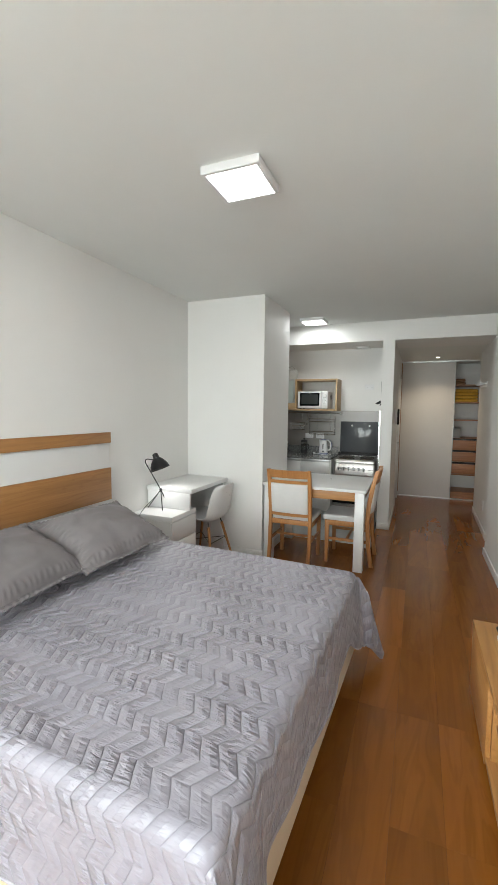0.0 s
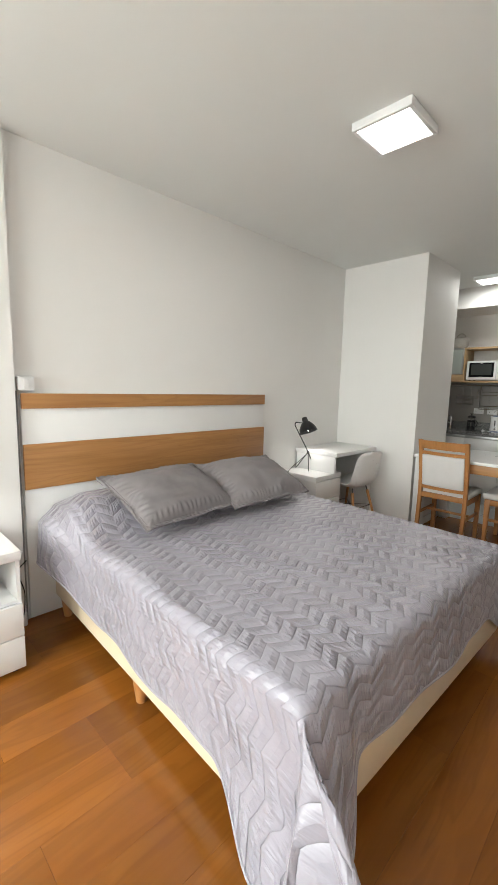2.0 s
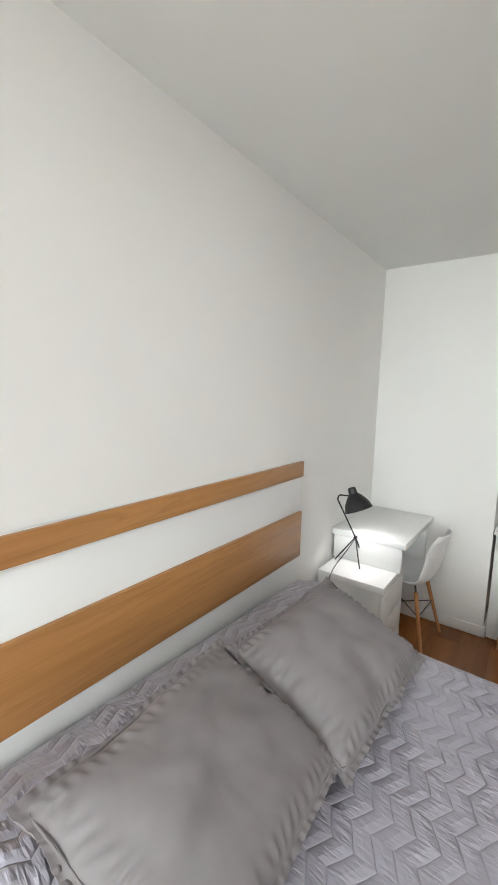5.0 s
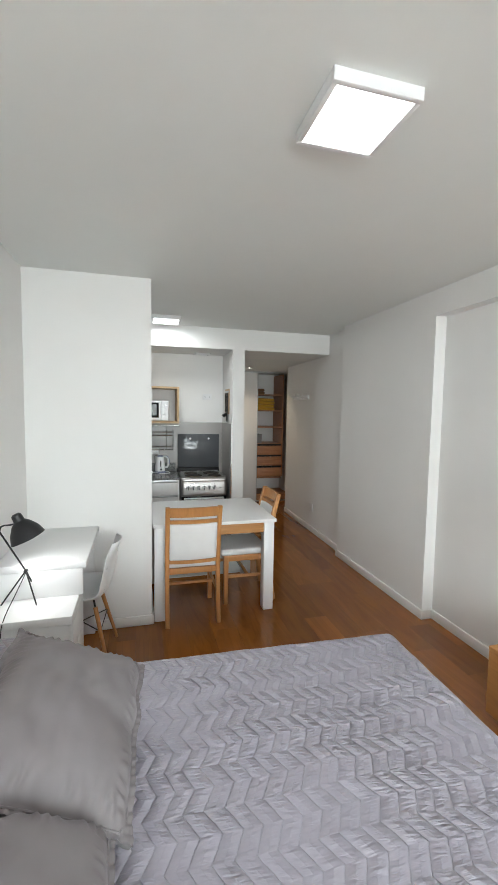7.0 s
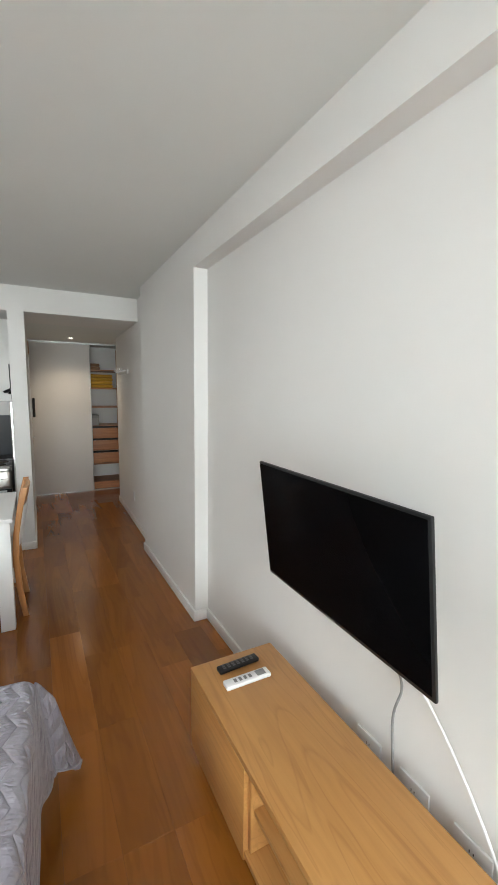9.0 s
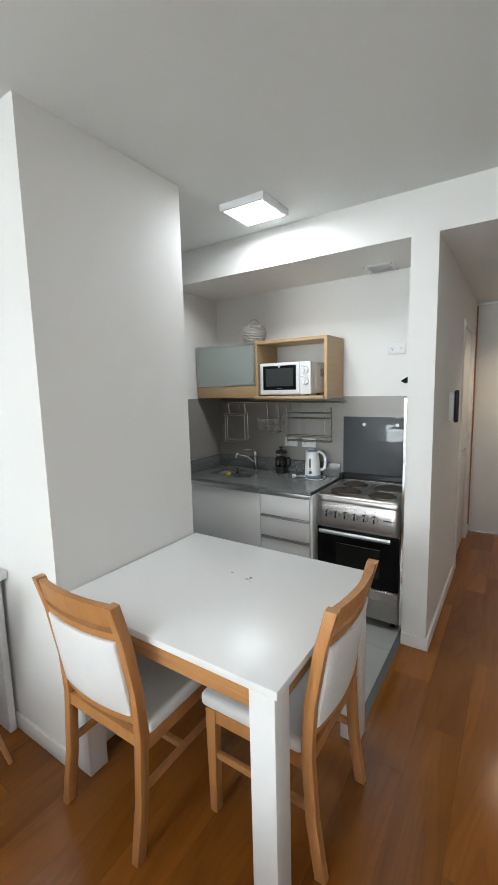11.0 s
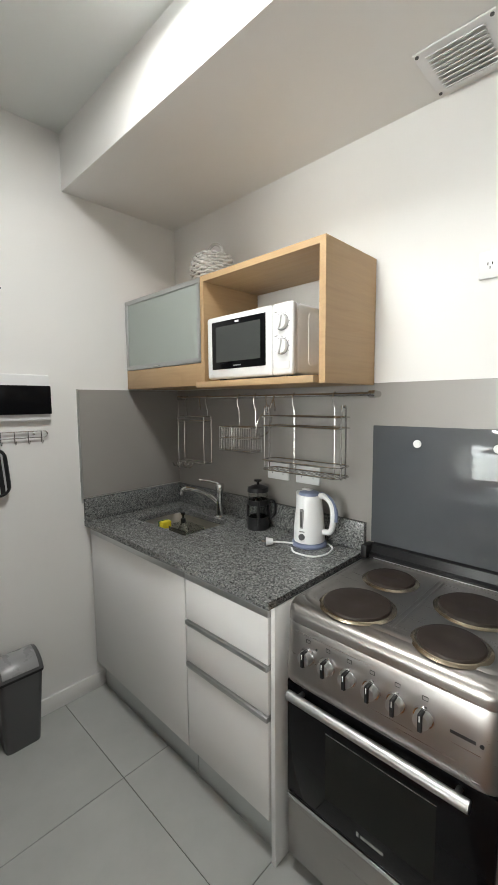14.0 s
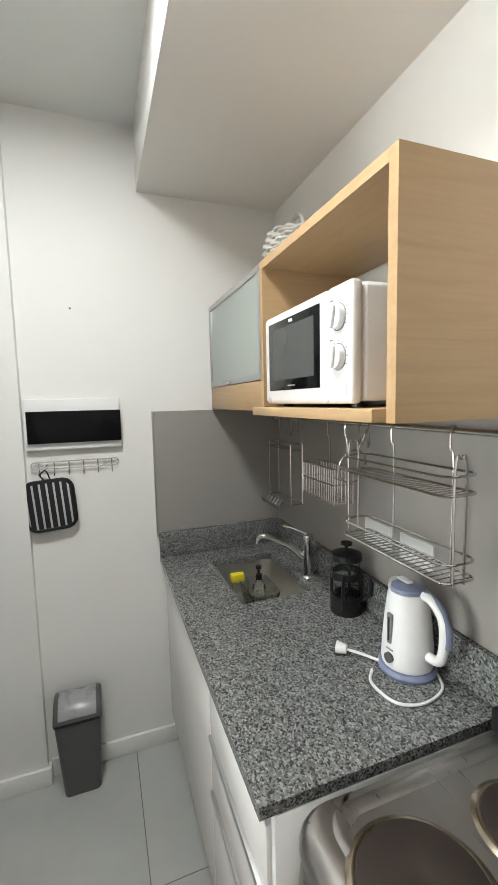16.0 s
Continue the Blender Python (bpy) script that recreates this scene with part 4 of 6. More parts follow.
SX0, SX1, SY0, SY1 = 2.55, 2.945, -3.0, -1.44
stand = thing("tv_stand", (2.75, -2.2, 0), "long low oak television stand with an open middle", "tv stand")
part("top", box(SX0, SX1, SY0, SY1, 0.40, 0.425, 0.002), OAK, stand)
part("bottom", box(SX0 + 0.005, SX1, SY0, SY1, 0.07, 0.092, 0.001), OAK, stand)
for y in (SY1 - 0.02, -1.962, -2.49, SY0):
    part("side_panel", box(SX0 + 0.02, SX1, y, y + 0.02, 0.093, 0.399, 0.001), OAK, stand)
part("back_panel", box(SX1 - 0.012, SX1 - 0.002, SY0 + 0.021, SY1 - 0.021, 0.093, 0.399), OAK, stand)
part("shelf", box(SX0 + 0.03, SX1 - 0.014, -2.469, -1.963, 0.235, 0.252, 0.001), OAK, stand)
part("door", box(SX0 + 0.001, SX0 + 0.0195, -1.945, SY1 - 0.001, 0.06, 0.397, 0.0015), OAK, stand, "plain oak door")
part("door", box(SX0 + 0.001, SX0 + 0.0195, SY0 + 0.001, -2.475, 0.06, 0.397, 0.0015), OAK, stand, "plain oak door")
for x in (SX0 + 0.05, SX1 - 0.09):
    for y in (SY1 - 0.25, -2.26, SY0 + 0.2):
        part("foot", box(x, x + 0.045, y, y + 0.045, 0, 0.069, 0.002), OAK, stand)

remote = thing("remote_control", (0, 0, 0), "black television remote with small buttons", "remote control")
part("body", box(-0.095, 0.095, -0.021, 0.021, 0, 0.018, 0.006, segs=3), BLACK, remote)
for i in range(7):
    for j in range(3):
        part("button", box(-0.075 + i * 0.022, -0.063 + i * 0.022, -0.014 + j * 0.011, -0.007 + j * 0.011, 0.0182, 0.0198), GREY_PLASTIC, remote)
remote.matrix_basis = pose(2.737, -1.522, 0.4255, 0, 0, 3)
remote = thing("remote_control", (0, 0, 0), "white air conditioner remote with a small display", "remote control")
part("body", box(-0.10, 0.10, -0.024, 0.024, 0, 0.018, 0.005, segs=3), PLASTIC_WHITE, remote)
part("display", box(0.04, 0.08, -0.016, 0.016, 0.0182, 0.0192), LID_GREY, remote, "grey display window")
for i in range(4):
    part("button", box(-0.06 + i * 0.022, -0.048 + i * 0.022, -0.010, 0.010, 0.0182, 0.0195), LID_GREY, remote)
remote.matrix_basis = pose(2.73, -1.622, 0.4255, 0, 0, 0)

cable = tube(bend([(2.79, -2.12, 0.96), (2.93, -2.15, 0.82), (3.0, -2.16, 0.68), (2.99, -2.14, 0.55), (3.0, -2.15, 0.3)], 8), 0.0045)
tagged(part("cable", cable, LID_GREY), "grey television cable hanging down the wall", "cable")
cable = tube(bend([(2.79, -2.06, 0.96), (2.95, -2.14, 0.84), (3.005, -2.28, 0.66), (3.01, -2.45, 0.44), (3.0, -2.55, 0.25)], 8), 0.0045)
tagged(part("cable", cable, PLASTIC_WHITE), "white television cable hanging down the wall", "cable")

# ---------- kitchen: wall linings ----------
KX = 0.03
CT = 0.86
splash = thing("splashback", (0.9, K_BACK, 0.9), "plain grey splashback panels behind the counter", "splashback", kind="structure")
part("panel", box(KX + 0.006, 1.808, K_BACK - 0.006, K_BACK - 0.0005, 0.1, 1.487), SPLASH, splash)
part("panel", box(KX + 0.0005, KX + 0.006, 1.603, K_BACK - 0.007, 0.972, 1.487), SPLASH, splash)
part("panel", box(1.8085, 1.8145, 1.585, K_BACK - 0.007, 0.1, 1.487), SPLASH, splash)
part("edge_trim", box(KX + 0.0005, KX + 0.008, 1.596, 1.603, 0.95, 1.489), ALU, splash, "thin aluminium edge")
part("edge_trim", box(1.802, 1.8145, 1.572, 1.585, 0.1, 1.489), CHROME, splash, "bright metal edge")

# ---------- counter ----------
sx0, sx1, sy0, sy1 = 0.17, 0.56, 1.80, 2.06
counter = thing("worktop", (0.6, 1.9, 0.835), "speckled grey granite worktop with an upstand", "worktop")
top = bmesh.new()
for a in ((KX, sx0, 1.605, 2.168), (sx1, 1.205, 1.605, 2.168), (sx0, sx1, 1.605, sy0), (sx0, sx1, sy1, 2.168)):
    box(*a, CT - 0.024, CT, bm=top)
bmesh.ops.remove_doubles(top, verts=top.verts[:], dist=1e-5)
part("slab", top, GRANITE, counter)
part("upstand", box(KX + 0.021, 1.205, 2.148, 2.168, CT + 0.0005, 0.968, 0.002), GRANITE, counter)
part("upstand", box(KX + 0.001, KX + 0.0205, 1.605, 2.168, CT + 0.0005, 0.968, 0.002), GRANITE, counter)

sink = thing("sink", (0.36, 1.93, 0.7), "undermounted stainless steel sink bowl", "sink")
bowl = bmesh.new()
outer = rounded(sx0 - 0.004, sx1 + 0.004, sy0 - 0.004, sy1 + 0.004, 0.05)
low = rounded(sx0 + 0.012, sx1 - 0.012, sy0 + 0.012, sy1 - 0.012, 0.05)
v0 = [bowl.verts.new((x, y, CT - 0.025)) for x, y in outer]
v1 = [bowl.verts.new((x, y, CT - 0.15)) for x, y in low]
for i in range(len(v0)):
    bowl.faces.new((v0[i], v0[(i + 1) % len(v0)], v1[(i + 1) % len(v0)], v1[i]))
bowl.faces.new(v1)
bmesh.ops.recalc_face_normals(bowl, faces=bowl.faces[:])
bmesh.ops.reverse_faces(bowl, faces=bowl.faces[:])
part("bowl", bowl, BRIGHT_STEEL, sink)
part("drain", lathe([(0.0, 0.004), (0.03, 0.004), (0.036, 0.001)], (0.365, 1.93, CT - 0.15)), CHROME, sink)

tap = thing("tap", (0.46, 2.095, CT), "chrome single-lever kitchen tap", "tap")
part("body", lathe([(0.026, 0.0), (0.026, 0.006), (0.02, 0.012), (0.02, 0.13), (0.022, 0.15), (0.02, 0.165), (0.0, 0.17)], (0.46, 2.095, CT)), CHROME, tap)
part("spout", tube(bend([(0.455, 2.085, CT + 0.075), (0.43, 2.03, CT + 0.125), (0.39, 1.96, CT + 0.155), (0.375, 1.935, CT + 0.15), (0.372, 1.93, CT + 0.125)], 6), 0.0095), CHROME, tap)
part("lever", tube([(0.46, 2.09, CT + 0.168), (0.43, 2.06, CT + 0.18), (0.385, 2.03, CT + 0.186)], 0.005), CHROME, tap)

caddy = thing("sink_caddy", (0.42, 1.93, 0.72), "translucent plastic sink basket", "caddy")
cb = bmesh.new()
a0, a1 = rounded(0.36, 0.50, 1.87, 1.95, 0.02), rounded(0.345, 0.515, 1.855, 1.965, 0.025)
w0 = [cb.verts.new((x, y, 0.76)) for x, y in a0]
w1 = [cb.verts.new((x, y, 0.85)) for x, y in a1]
for i in range(len(w0)):
    cb.faces.new((w0[i], w0[(i + 1) % len(w0)], w1[(i + 1) % len(w0)], w1[i]))
cb.faces.new(w0)
bmesh.ops.solidify(cb, geom=cb.faces[:], thickness=0.0025)
part("basket", cb, CLEAR_PLASTIC, caddy)
for x in (0.375, 0.475):
    part("foot", box(x, x + 0.012, 1.90, 1.92, CT - 0.15, 0.76), CLEAR_PLASTIC, caddy)
soap = thing("soap_bottle", (0.385, 1.925, 0.763), "small clear soap bottle with black pump", "bottle")
part("bottle", lathe([(0.0, 0.0), (0.024, 0.0), (0.025, 0.06), (0.012, 0.085), (0.01, 0.095)], (0.385, 1.925, 0.763), 20), CLEAR_PLASTIC, soap)
part("pump", lathe([(0.012, 0.09), (0.012, 0.11), (0.005, 0.112), (0.005, 0.128), (0.011, 0.13), (0.011, 0.142), (0.0, 0.143)], (0.385, 1.925, 0.763), 16), BLACK, soap, "black pump head")
sponge = thing("sponge", (0.30, 1.90, 0.83), "yellow and green dish sponge in the sink", "sponge")
part("foam", box(0.325, 0.355, 1.83, 1.88, 0.835, 0.868, 0.005), YELLOW, sponge)
part("scourer", box(0.3165, 0.3245, 1.83, 1.88, 0.835, 0.868, 0.002), GREEN, sponge)
glass = thing("drinking_glass", (0.27, 1.90, CT - 0.15), "clear drinking glass in the sink", "glass")
part("body", lathe([(0.0, 0.004), (0.026, 0.004), (0.03, 0.1), (0.032, 0.1), (0.028, 0.0), (0.0, 0.0)], (0.285, 1.88, CT - 0.15), 20), CLEAR, glass)


def base_unit(x0, x1, label, fronts, doors=False):
    u = thing("base_cabinet", ((x0 + x1) / 2, 1.9, 0), label, "cabinet", "kitchen base cabinets")
    for x in (x0, x1 - 0.016):
        part("side_panel", box(x, x + 0.016, 1.645, 2.14, 0.14, CT - 0.026), LACQUER, u)
    part("back_panel", box(x0 + 0.0165, x1 - 0.0165, 2.13, 2.14, 0.14, CT - 0.026), LACQUER, u)
    part("bottom", box(x0 + 0.0165, x1 - 0.0165, 1.645, 2.129, 0.14, 0.156), LACQUER, u)
    part("plinth", box(x0, x1, 1.668, 1.69, 0.0, 0.138), ALU, u, "grey aluminium plinth")
    part("top_profile", box(x0, x1, 1.622, 1.66, 0.80, CT - 0.026, 0.002), ALU, u, "aluminium handle profile")
    for xa, xb, za, zb in fronts:
        front = part("door" if doors else "drawer", box(xa, xb, 1.624, 1.643, za, zb, 0.0015), GLOSS_WHITE, u, "glossy white cabinet front")
        if not doors and zb < 0.75:
            part("handle", box(xa, xb, 1.617, 1.6425, zb + 0.001, zb + 0.018, 0.002), ALU, front, "slim aluminium grip profile")
    return u


base_unit(KX + 0.02, 0.79, "white sink cabinet with one wide door under the granite", [(KX + 0.022, 0.789, 0.15, 0.80)], True)
base_unit(0.793, 1.188, "white cabinet with three drawers", [(0.795, 1.186, 0.15, 0.472), (0.795, 1.186, 0.493, 0.632), (0.795, 1.186, 0.653, 0.80)])
tagged(part("filler_panel", box(1.19, 1.206, 1.632, 2.14, 0.0, CT - 0.026, 0.001), LACQUER), "white end panel beside the stove", "panel")

# ---------- stove ----------
VX0, VX1, VF, VB = 1.229, 1.775, 1.672, 2.15
stove = thing("stove", (1.5, 1.9, 0), "freestanding stainless steel electric stove with four plates", "stove")
part("body", box(VX0, VX1, VF + 0.005, VB, 0.045, 0.80, 0.003), STEEL, stove)
for x in (VX0 + 0.05, VX1 - 0.05):
    for y in (VF + 0.06, VB - 0.06):
        part("foot", rod((x, y, 0), (x, y, 0.046), 0.016), BLACK, stove)
part("storage_drawer", box(VX0 + 0.003, VX1 - 0.003, VF - 0.012, VF + 0.004, 0.055, 0.262, 0.004), STEEL, stove, "brushed steel drawer front")
part("drawer_edge", box(VX0 + 0.003, VX1 - 0.003, VF - 0.018, VF - 0.0125, 0.250, 0.2625, 0.002), CHROME, stove, "bright steel edge")
ovd = part("oven_door", box(VX0 + 0.003, VX1 - 0.003, VF - 0.016, VF + 0.004, 0.266, 0.622, 0.004), BLACK_GLASS, stove, "black glass oven door")
part("window", box(1.365, 1.655, VF - 0.0168, VF - 0.0162, 0.335, 0.525), DIM_GLASS, ovd, "dim inner window")
part("window_line", box(1.365, 1.655, VF - 0.0178, VF - 0.0165, 0.526, 0.5275), ALU, ovd)
part("maker_mark", box(1.462, 1.468, VF - 0.0178, VF - 0.0163, 0.299, 0.311), ALU, ovd, "small grey maker's mark")
part("maker_mark", box(1.474, 1.535, VF - 0.0178, VF - 0.0163, 0.3015, 0.3085), ALU, ovd)
hb = rod((1.262, VF - 0.05, 0.605), (1.728, VF - 0.05, 0.605), 0.0135, segs=20)
for x in (1.29, 1.70):
    rod((x, VF - 0.05, 0.605), (x, VF - 0.012, 0.602), 0.007, bm=hb)
part("handle", hb, ALU, ovd, "round satin metal bar handle")


def bow(x):
    """How far the pressed front stands back towards its ends."""
    k = max(0.0, abs(x - (VX0 + VX1) / 2) - ((VX1 - VX0) / 2 - 0.045)) / 0.045
    return 0.026 * (1 - math.sqrt(max(0.0, 1 - k * k)))


def pressed(profile, x0, x1, steps=40):
    """A sheet profile of (y, z) drawn along x, its ends rounded back."""
    bm = bmesh.new()
    half = (x1 - x0) / 2
    rows = []
    for i in range(steps + 1):
        x = (x0 + x1) / 2 - half * math.cos(math.pi * i / steps)
        rows.append([bm.verts.new((x, y + bow(x), z)) for y, z in profile])
    for A, B in zip(rows, rows[1:]):
        for k in range(len(profile)):
            bm.faces.new((A[k], A[(k + 1) % len(profile)], B[(k + 1) % len(profile)], B[k]))
    bm.faces.new(rows[0])
    bm.faces.new(rows[-1][::-1])
    bmesh.ops.recalc_face_normals(bm, faces=bm.faces[:])
    return bm


prof = [(VF + 0.03, 0.628), (VF - 0.020, 0.628), (VF - 0.027, 0.631), (VF - 0.031, 0.638), (VF - 0.031, 0.66), (VF - 0.024, 0.73), (VF - 0.018, 0.795), (VF - 0.014, 0.803), (VF + 0.03, 0.803)]
part("control_panel", pressed(prof, VX0, VX1), STEEL, stove, "pressed steel control panel")
lip = [(VF - 0.016, 0.8035), (VF - 0.021, 0.808), (VF - 0.021, 0.826), (VF - 0.017, 0.838), (VF - 0.008, 0.846), (VF + 0.004, 0.8505), (VF + 0.02, 0.852), (VF + 0.07, 0.852), (VF + 0.07, 0.8035)]
part("hob_lip", pressed(lip, VX0 - 0.002, VX1 + 0.002), STEEL, stove, "rounded steel front lip")
hob = bmesh.new()
prism(rounded(VX0, VX1, VF + 0.0705, VB, 0.012), 2, 0.80, 0.852, 0.0, bm=hob)
part("hob", hob, STEEL, stove)
# shallow pressed bead round the four plates
rim = bmesh.new()
rings = []
for inset, z in ((0.010, 0.8524), (0.016, 0.8545), (0.024, 0.8552), (0.031, 0.8543), (0.037, 0.8524)):
    rings.append([rim.verts.new((x, y, z)) for x, y in rounded(VX0 + inset, VX1 - inset, VF + 0.018 + inset, VB - 0.012 - inset, 0.055 - inset * 0.5, 8)])
for A, B in zip(rings, rings[1:]):
    for i in range(len(A)):
        rim.faces.new((A[i], A[(i + 1) % len(A)], B[(i + 1) % len(A)], B[i]))
bmesh.ops.recalc_face_normals(rim, faces=rim.faces[:])
smooth(part("hob_rim", rim, STEEL, stove, "raised steel bead").data, 60)
for x in (1.499, 1.513):
    part("ridge", prism([(x - 0.004, 0.8522), (x - 0.0015, 0.8545), (x + 0.0015, 0.8545), (x + 0.004, 0.8522)], 1, VF + 0.065, VB - 0.06), STEEL, stove)
for x, y, r in ((1.387, 1.775, 0.092), (1.383, 1.992, 0.073), (1.640, 1.757, 0.075), (1.634, 1.965, 0.090)):
    pl = part("hot_plate", lathe([(0.0, 0.0095), (r * 0.20, 0.0095), (r * 0.30, 0.0116), (r - 0.008, 0.0122), (r - 0.002, 0.0105), (r, 0.007), (r, 0.001)], (x, y, 0.8525), 40), HOT, stove, "dark brown cast iron hot plate")
    part("trim_ring", lathe([(r + 0.0005, 0.001), (r + 0.001, 0.0055), (r + 0.004, 0.0058), (r + 0.008, 0.004), (r + 0.014, 0.0003)], (x, y, 0.8525), 40), HEAT_RING, pl, "heat-tinted steel ring")
for i in range(6):
    x = 1.310 + i * 0.0628
    yk = VF - 0.0235
    k = part("knob", rod((x, yk, 0.728), (x, yk - 0.006, 0.728), 0.0245, 0.0225, segs=28), CHROME, stove, "chrome knob collar")
    part("drum", rod((x, yk - 0.006, 0.728), (x, yk - 0.024, 0.728), 0.0195, 0.0175, segs=28), ALU, k, "bright steel knob")
    part("grip", box(x - 0.0052, x + 0.0052, yk - 0.029, yk - 0.0065, 0.7075, 0.7485, 0.002), BLACK, k, "black grip bar")
    part("pointer", box(x - 0.0012, x + 0.0012, yk - 0.0296, yk - 0.0288, 0.732, 0.746), PLASTIC_WHITE, k, "white pointer line")
    for dx in (-0.0065, 0.0055):
        part("symbol", box(x + dx, x + dx + 0.001, VF - 0.0215, VF - 0.0195, 0.764, 0.774), BLACK, k)
    for z in (0.764, 0.773):
        part("symbol", box(x - 0.0054, x + 0.0054, VF - 0.0215, VF - 0.0195, z, z + 0.001), BLACK, k)
part("maker_mark", box(1.678, 1.728, VF - 0.0248, VF - 0.0225, 0.724, 0.731), BLACK, stove, "dark maker's mark bar")
part("pilot_lamp", rod((1.739, VF - 0.021, 0.7275), (1.739, VF - 0.0262, 0.7275), 0.0042), BLACK, stove)
part("pilot_lamp", rod((1.338, VF - 0.019, 0.757), (1.338, VF - 0.0238, 0.757), 0.003), BLACK, stove)
lid = part("lid", box(VX0 + 0.002, VX1 - 0.008, 2.152, 2.158, 0.905, 1.335, 0.002), LID_GLASS, stove, "raised dark glass lid")
for x in (1.392, 1.63):
    part("lid_button", rod((x, 2.1515, 1.278), (x, 2.147, 1.278), 0.013, segs=20), PLASTIC_WHITE, lid, "round white rubber stop")
part("hinge_bar", prism([(2.118, 0.8525), (2.118, 0.866), (2.132, 0.872), (2.140, 0.9), (2.162, 0.906), (2.162, 0.8525)], 0, VX0 + 0.012, VX1 - 0.008, 0.002), BLACK, stove, "black hinge bar")
part("hinge_groove", box(VX0 + 0.03, VX1 - 0.02, 2.1165, 2.1178, 0.857, 0.860), ALU, stove, "bright line along the hinge")
part("hinge_end", box(VX0 - 0.012, VX0 + 0.011, 2.10, 2.16, 0.8525, 0.902, 0.005), BLACK, stove)

# ---------- wall cabinets ----------
UY = 1.868
cab = thing("wall_cabinet", (0.34, 2.0, 1.49), "pale wooden wall cabinet with a frosted glass flap", "cabinet", "kitchen wall cabinets")
for x in (0.046, 0.612):
    part("side_panel", box(x, x + 0.018, UY + 0.004, 2.168, 1.492, 1.918), CAB_WOOD, cab)
part("top", box(0.0645, 0.6115, UY + 0.004, 2.168, 1.90, 1.918), CAB_WOOD, cab)
part("bottom", box(0.0645, 0.6115, UY + 0.004, 2.168, 1.492, 1.51), CAB_WOOD, cab)
part("back_panel", box(0.0645, 0.6115, 2.16, 2.168, 1.5105, 1.8995), CAB_WOOD, cab)
part("lower_panel", box(0.046, 0.63, UY - 0.014, UY + 0.0035, 1.491, 1.582, 0.001), CAB_WOOD, cab)
flap = bmesh.new()
for a in ((0.047, 0.629, 1.584, 1.604), (0.047, 0.629, 1.897, 1.917), (0.047, 0.067, 1.604, 1.897), (0.609, 0.629, 1.604, 1.897)):
    box(a[0], a[1], UY - 0.016, UY + 0.003, a[2], a[3], 0.001, bm=flap)
fl = part("flap", flap, ALU, cab, "aluminium frame of the flap")
part("pane", box(0.0672, 0.6088, UY - 0.012, UY - 0.007, 1.6042, 1.8968), FROSTED, fl, "frosted glass pane")
part("handle", box(0.30, 0.34, UY - 0.026, UY - 0.0162, 1.588, 1.594, 0.002), CHROME, fl)

cab = thing("wall_cabinet", (0.93, 2.0, 1.48), "open pale wooden wall box for the microwave", "cabinet", "kitchen wall cabinets")
part("side_panel", box(0.632, 0.652, UY - 0.016, 2.168, 1.505, 1.918), CAB_SIDE, cab)
part("side_panel", box(1.199, 1.222, UY - 0.016, 2.168, 1.48, 1.918), CAB_SIDE, cab)
part("top", box(0.6525, 1.1985, UY - 0.016, 2.168, 1.896, 1.918), CAB_WOOD, cab)
part("bottom", box(0.632, 1.1985, UY - 0.045, 2.168, 1.481, 1.504, 0.001), CAB_WOOD, cab)

mw = thing("microwave", (0.87, 2.0, 1.505), "white countertop microwave with two dials", "microwave")
part("body", box(0.671, 1.097, UY + 0.012, 2.15, 1.517, 1.746, 0.010, segs=3), PLASTIC_WHITE, mw)
part("side_emboss", prism(rounded(UY + 0.07, 2.12, 1.545, 1.722, 0.015), 0, 1.0965, 1.0995, 0.0012), PLASTIC_WHITE, mw, "raised side pressing")
mdoor = part("door", box(0.671, 1.0075, UY - 0.018, UY + 0.0115, 1.512, 1.749, 0.012, segs=4), PLASTIC_WHITE, mw, "white microwave door")
part("window", box(0.704, 0.982, UY - 0.0195, UY - 0.0175, 1.548, 1.727, 0.0008), BLACK_GLASS, mdoor, "black glass window")
part("window_mesh", box(0.728, 0.958, UY - 0.0203, UY - 0.0197, 1.575, 1.707), OVEN_MESH, mdoor, "grey-green meshed window")
part("maker_mark", box(0.832, 0.852, UY - 0.0203, UY - 0.0197, 1.714, 1.721), PLASTIC_WHITE, mdoor)
part("maker_mark", box(0.822, 0.862, UY - 0.0203, UY - 0.0197, 1.557, 1.561), LID_GREY, mdoor)
mpan = part("control_panel", box(1.0085, 1.097, UY - 0.017, UY + 0.0115, 1.512, 1.749, 0.010, segs=4), PLASTIC_WHITE, mw)
for z in (1.684, 1.606):
    dial = part("dial", rod((1.054, UY - 0.0175, z), (1.054, UY - 0.030, z), 0.025, 0.0235, segs=32), PLASTIC_WHITE, mpan, "round white dial")
    part("dial_rim", rod((1.054, UY - 0.0165, z), (1.054, UY - 0.0182, z), 0.0272, segs=32), LID_GREY, mpan, "grey printed ring")
    grip = box(-0.006, 0.006, -0.037, -0.0302, -0.022, 0.022, 0.003)
    grip.transform(pose(1.054, UY, z, 0, 12, 0))
    part("pointer", grip, PLASTIC_WHITE, dial)
    for k in range(9):
        a = radians(-120 + 30 * k)
        part("tick", box(1.054 + 0.0315 * math.sin(a) - 0.0016, 1.054 + 0.0315 * math.sin(a) + 0.0016, UY - 0.0182, UY - 0.0172, z + 0.0315 * math.cos(a) - 0.0012, z + 0.0315 * math.cos(a) + 0.0012), LID_GREY, dial)
    part("caption", box(1.022, 1.034, UY - 0.0182, UY - 0.0172, z + 0.034, z + 0.037), LID_GREY, mpan)
part("door_button", box(1.024, 1.085, UY - 0.0195, UY - 0.0172, 1.532, 1.556, 0.002), PLASTIC_WHITE, mpan)
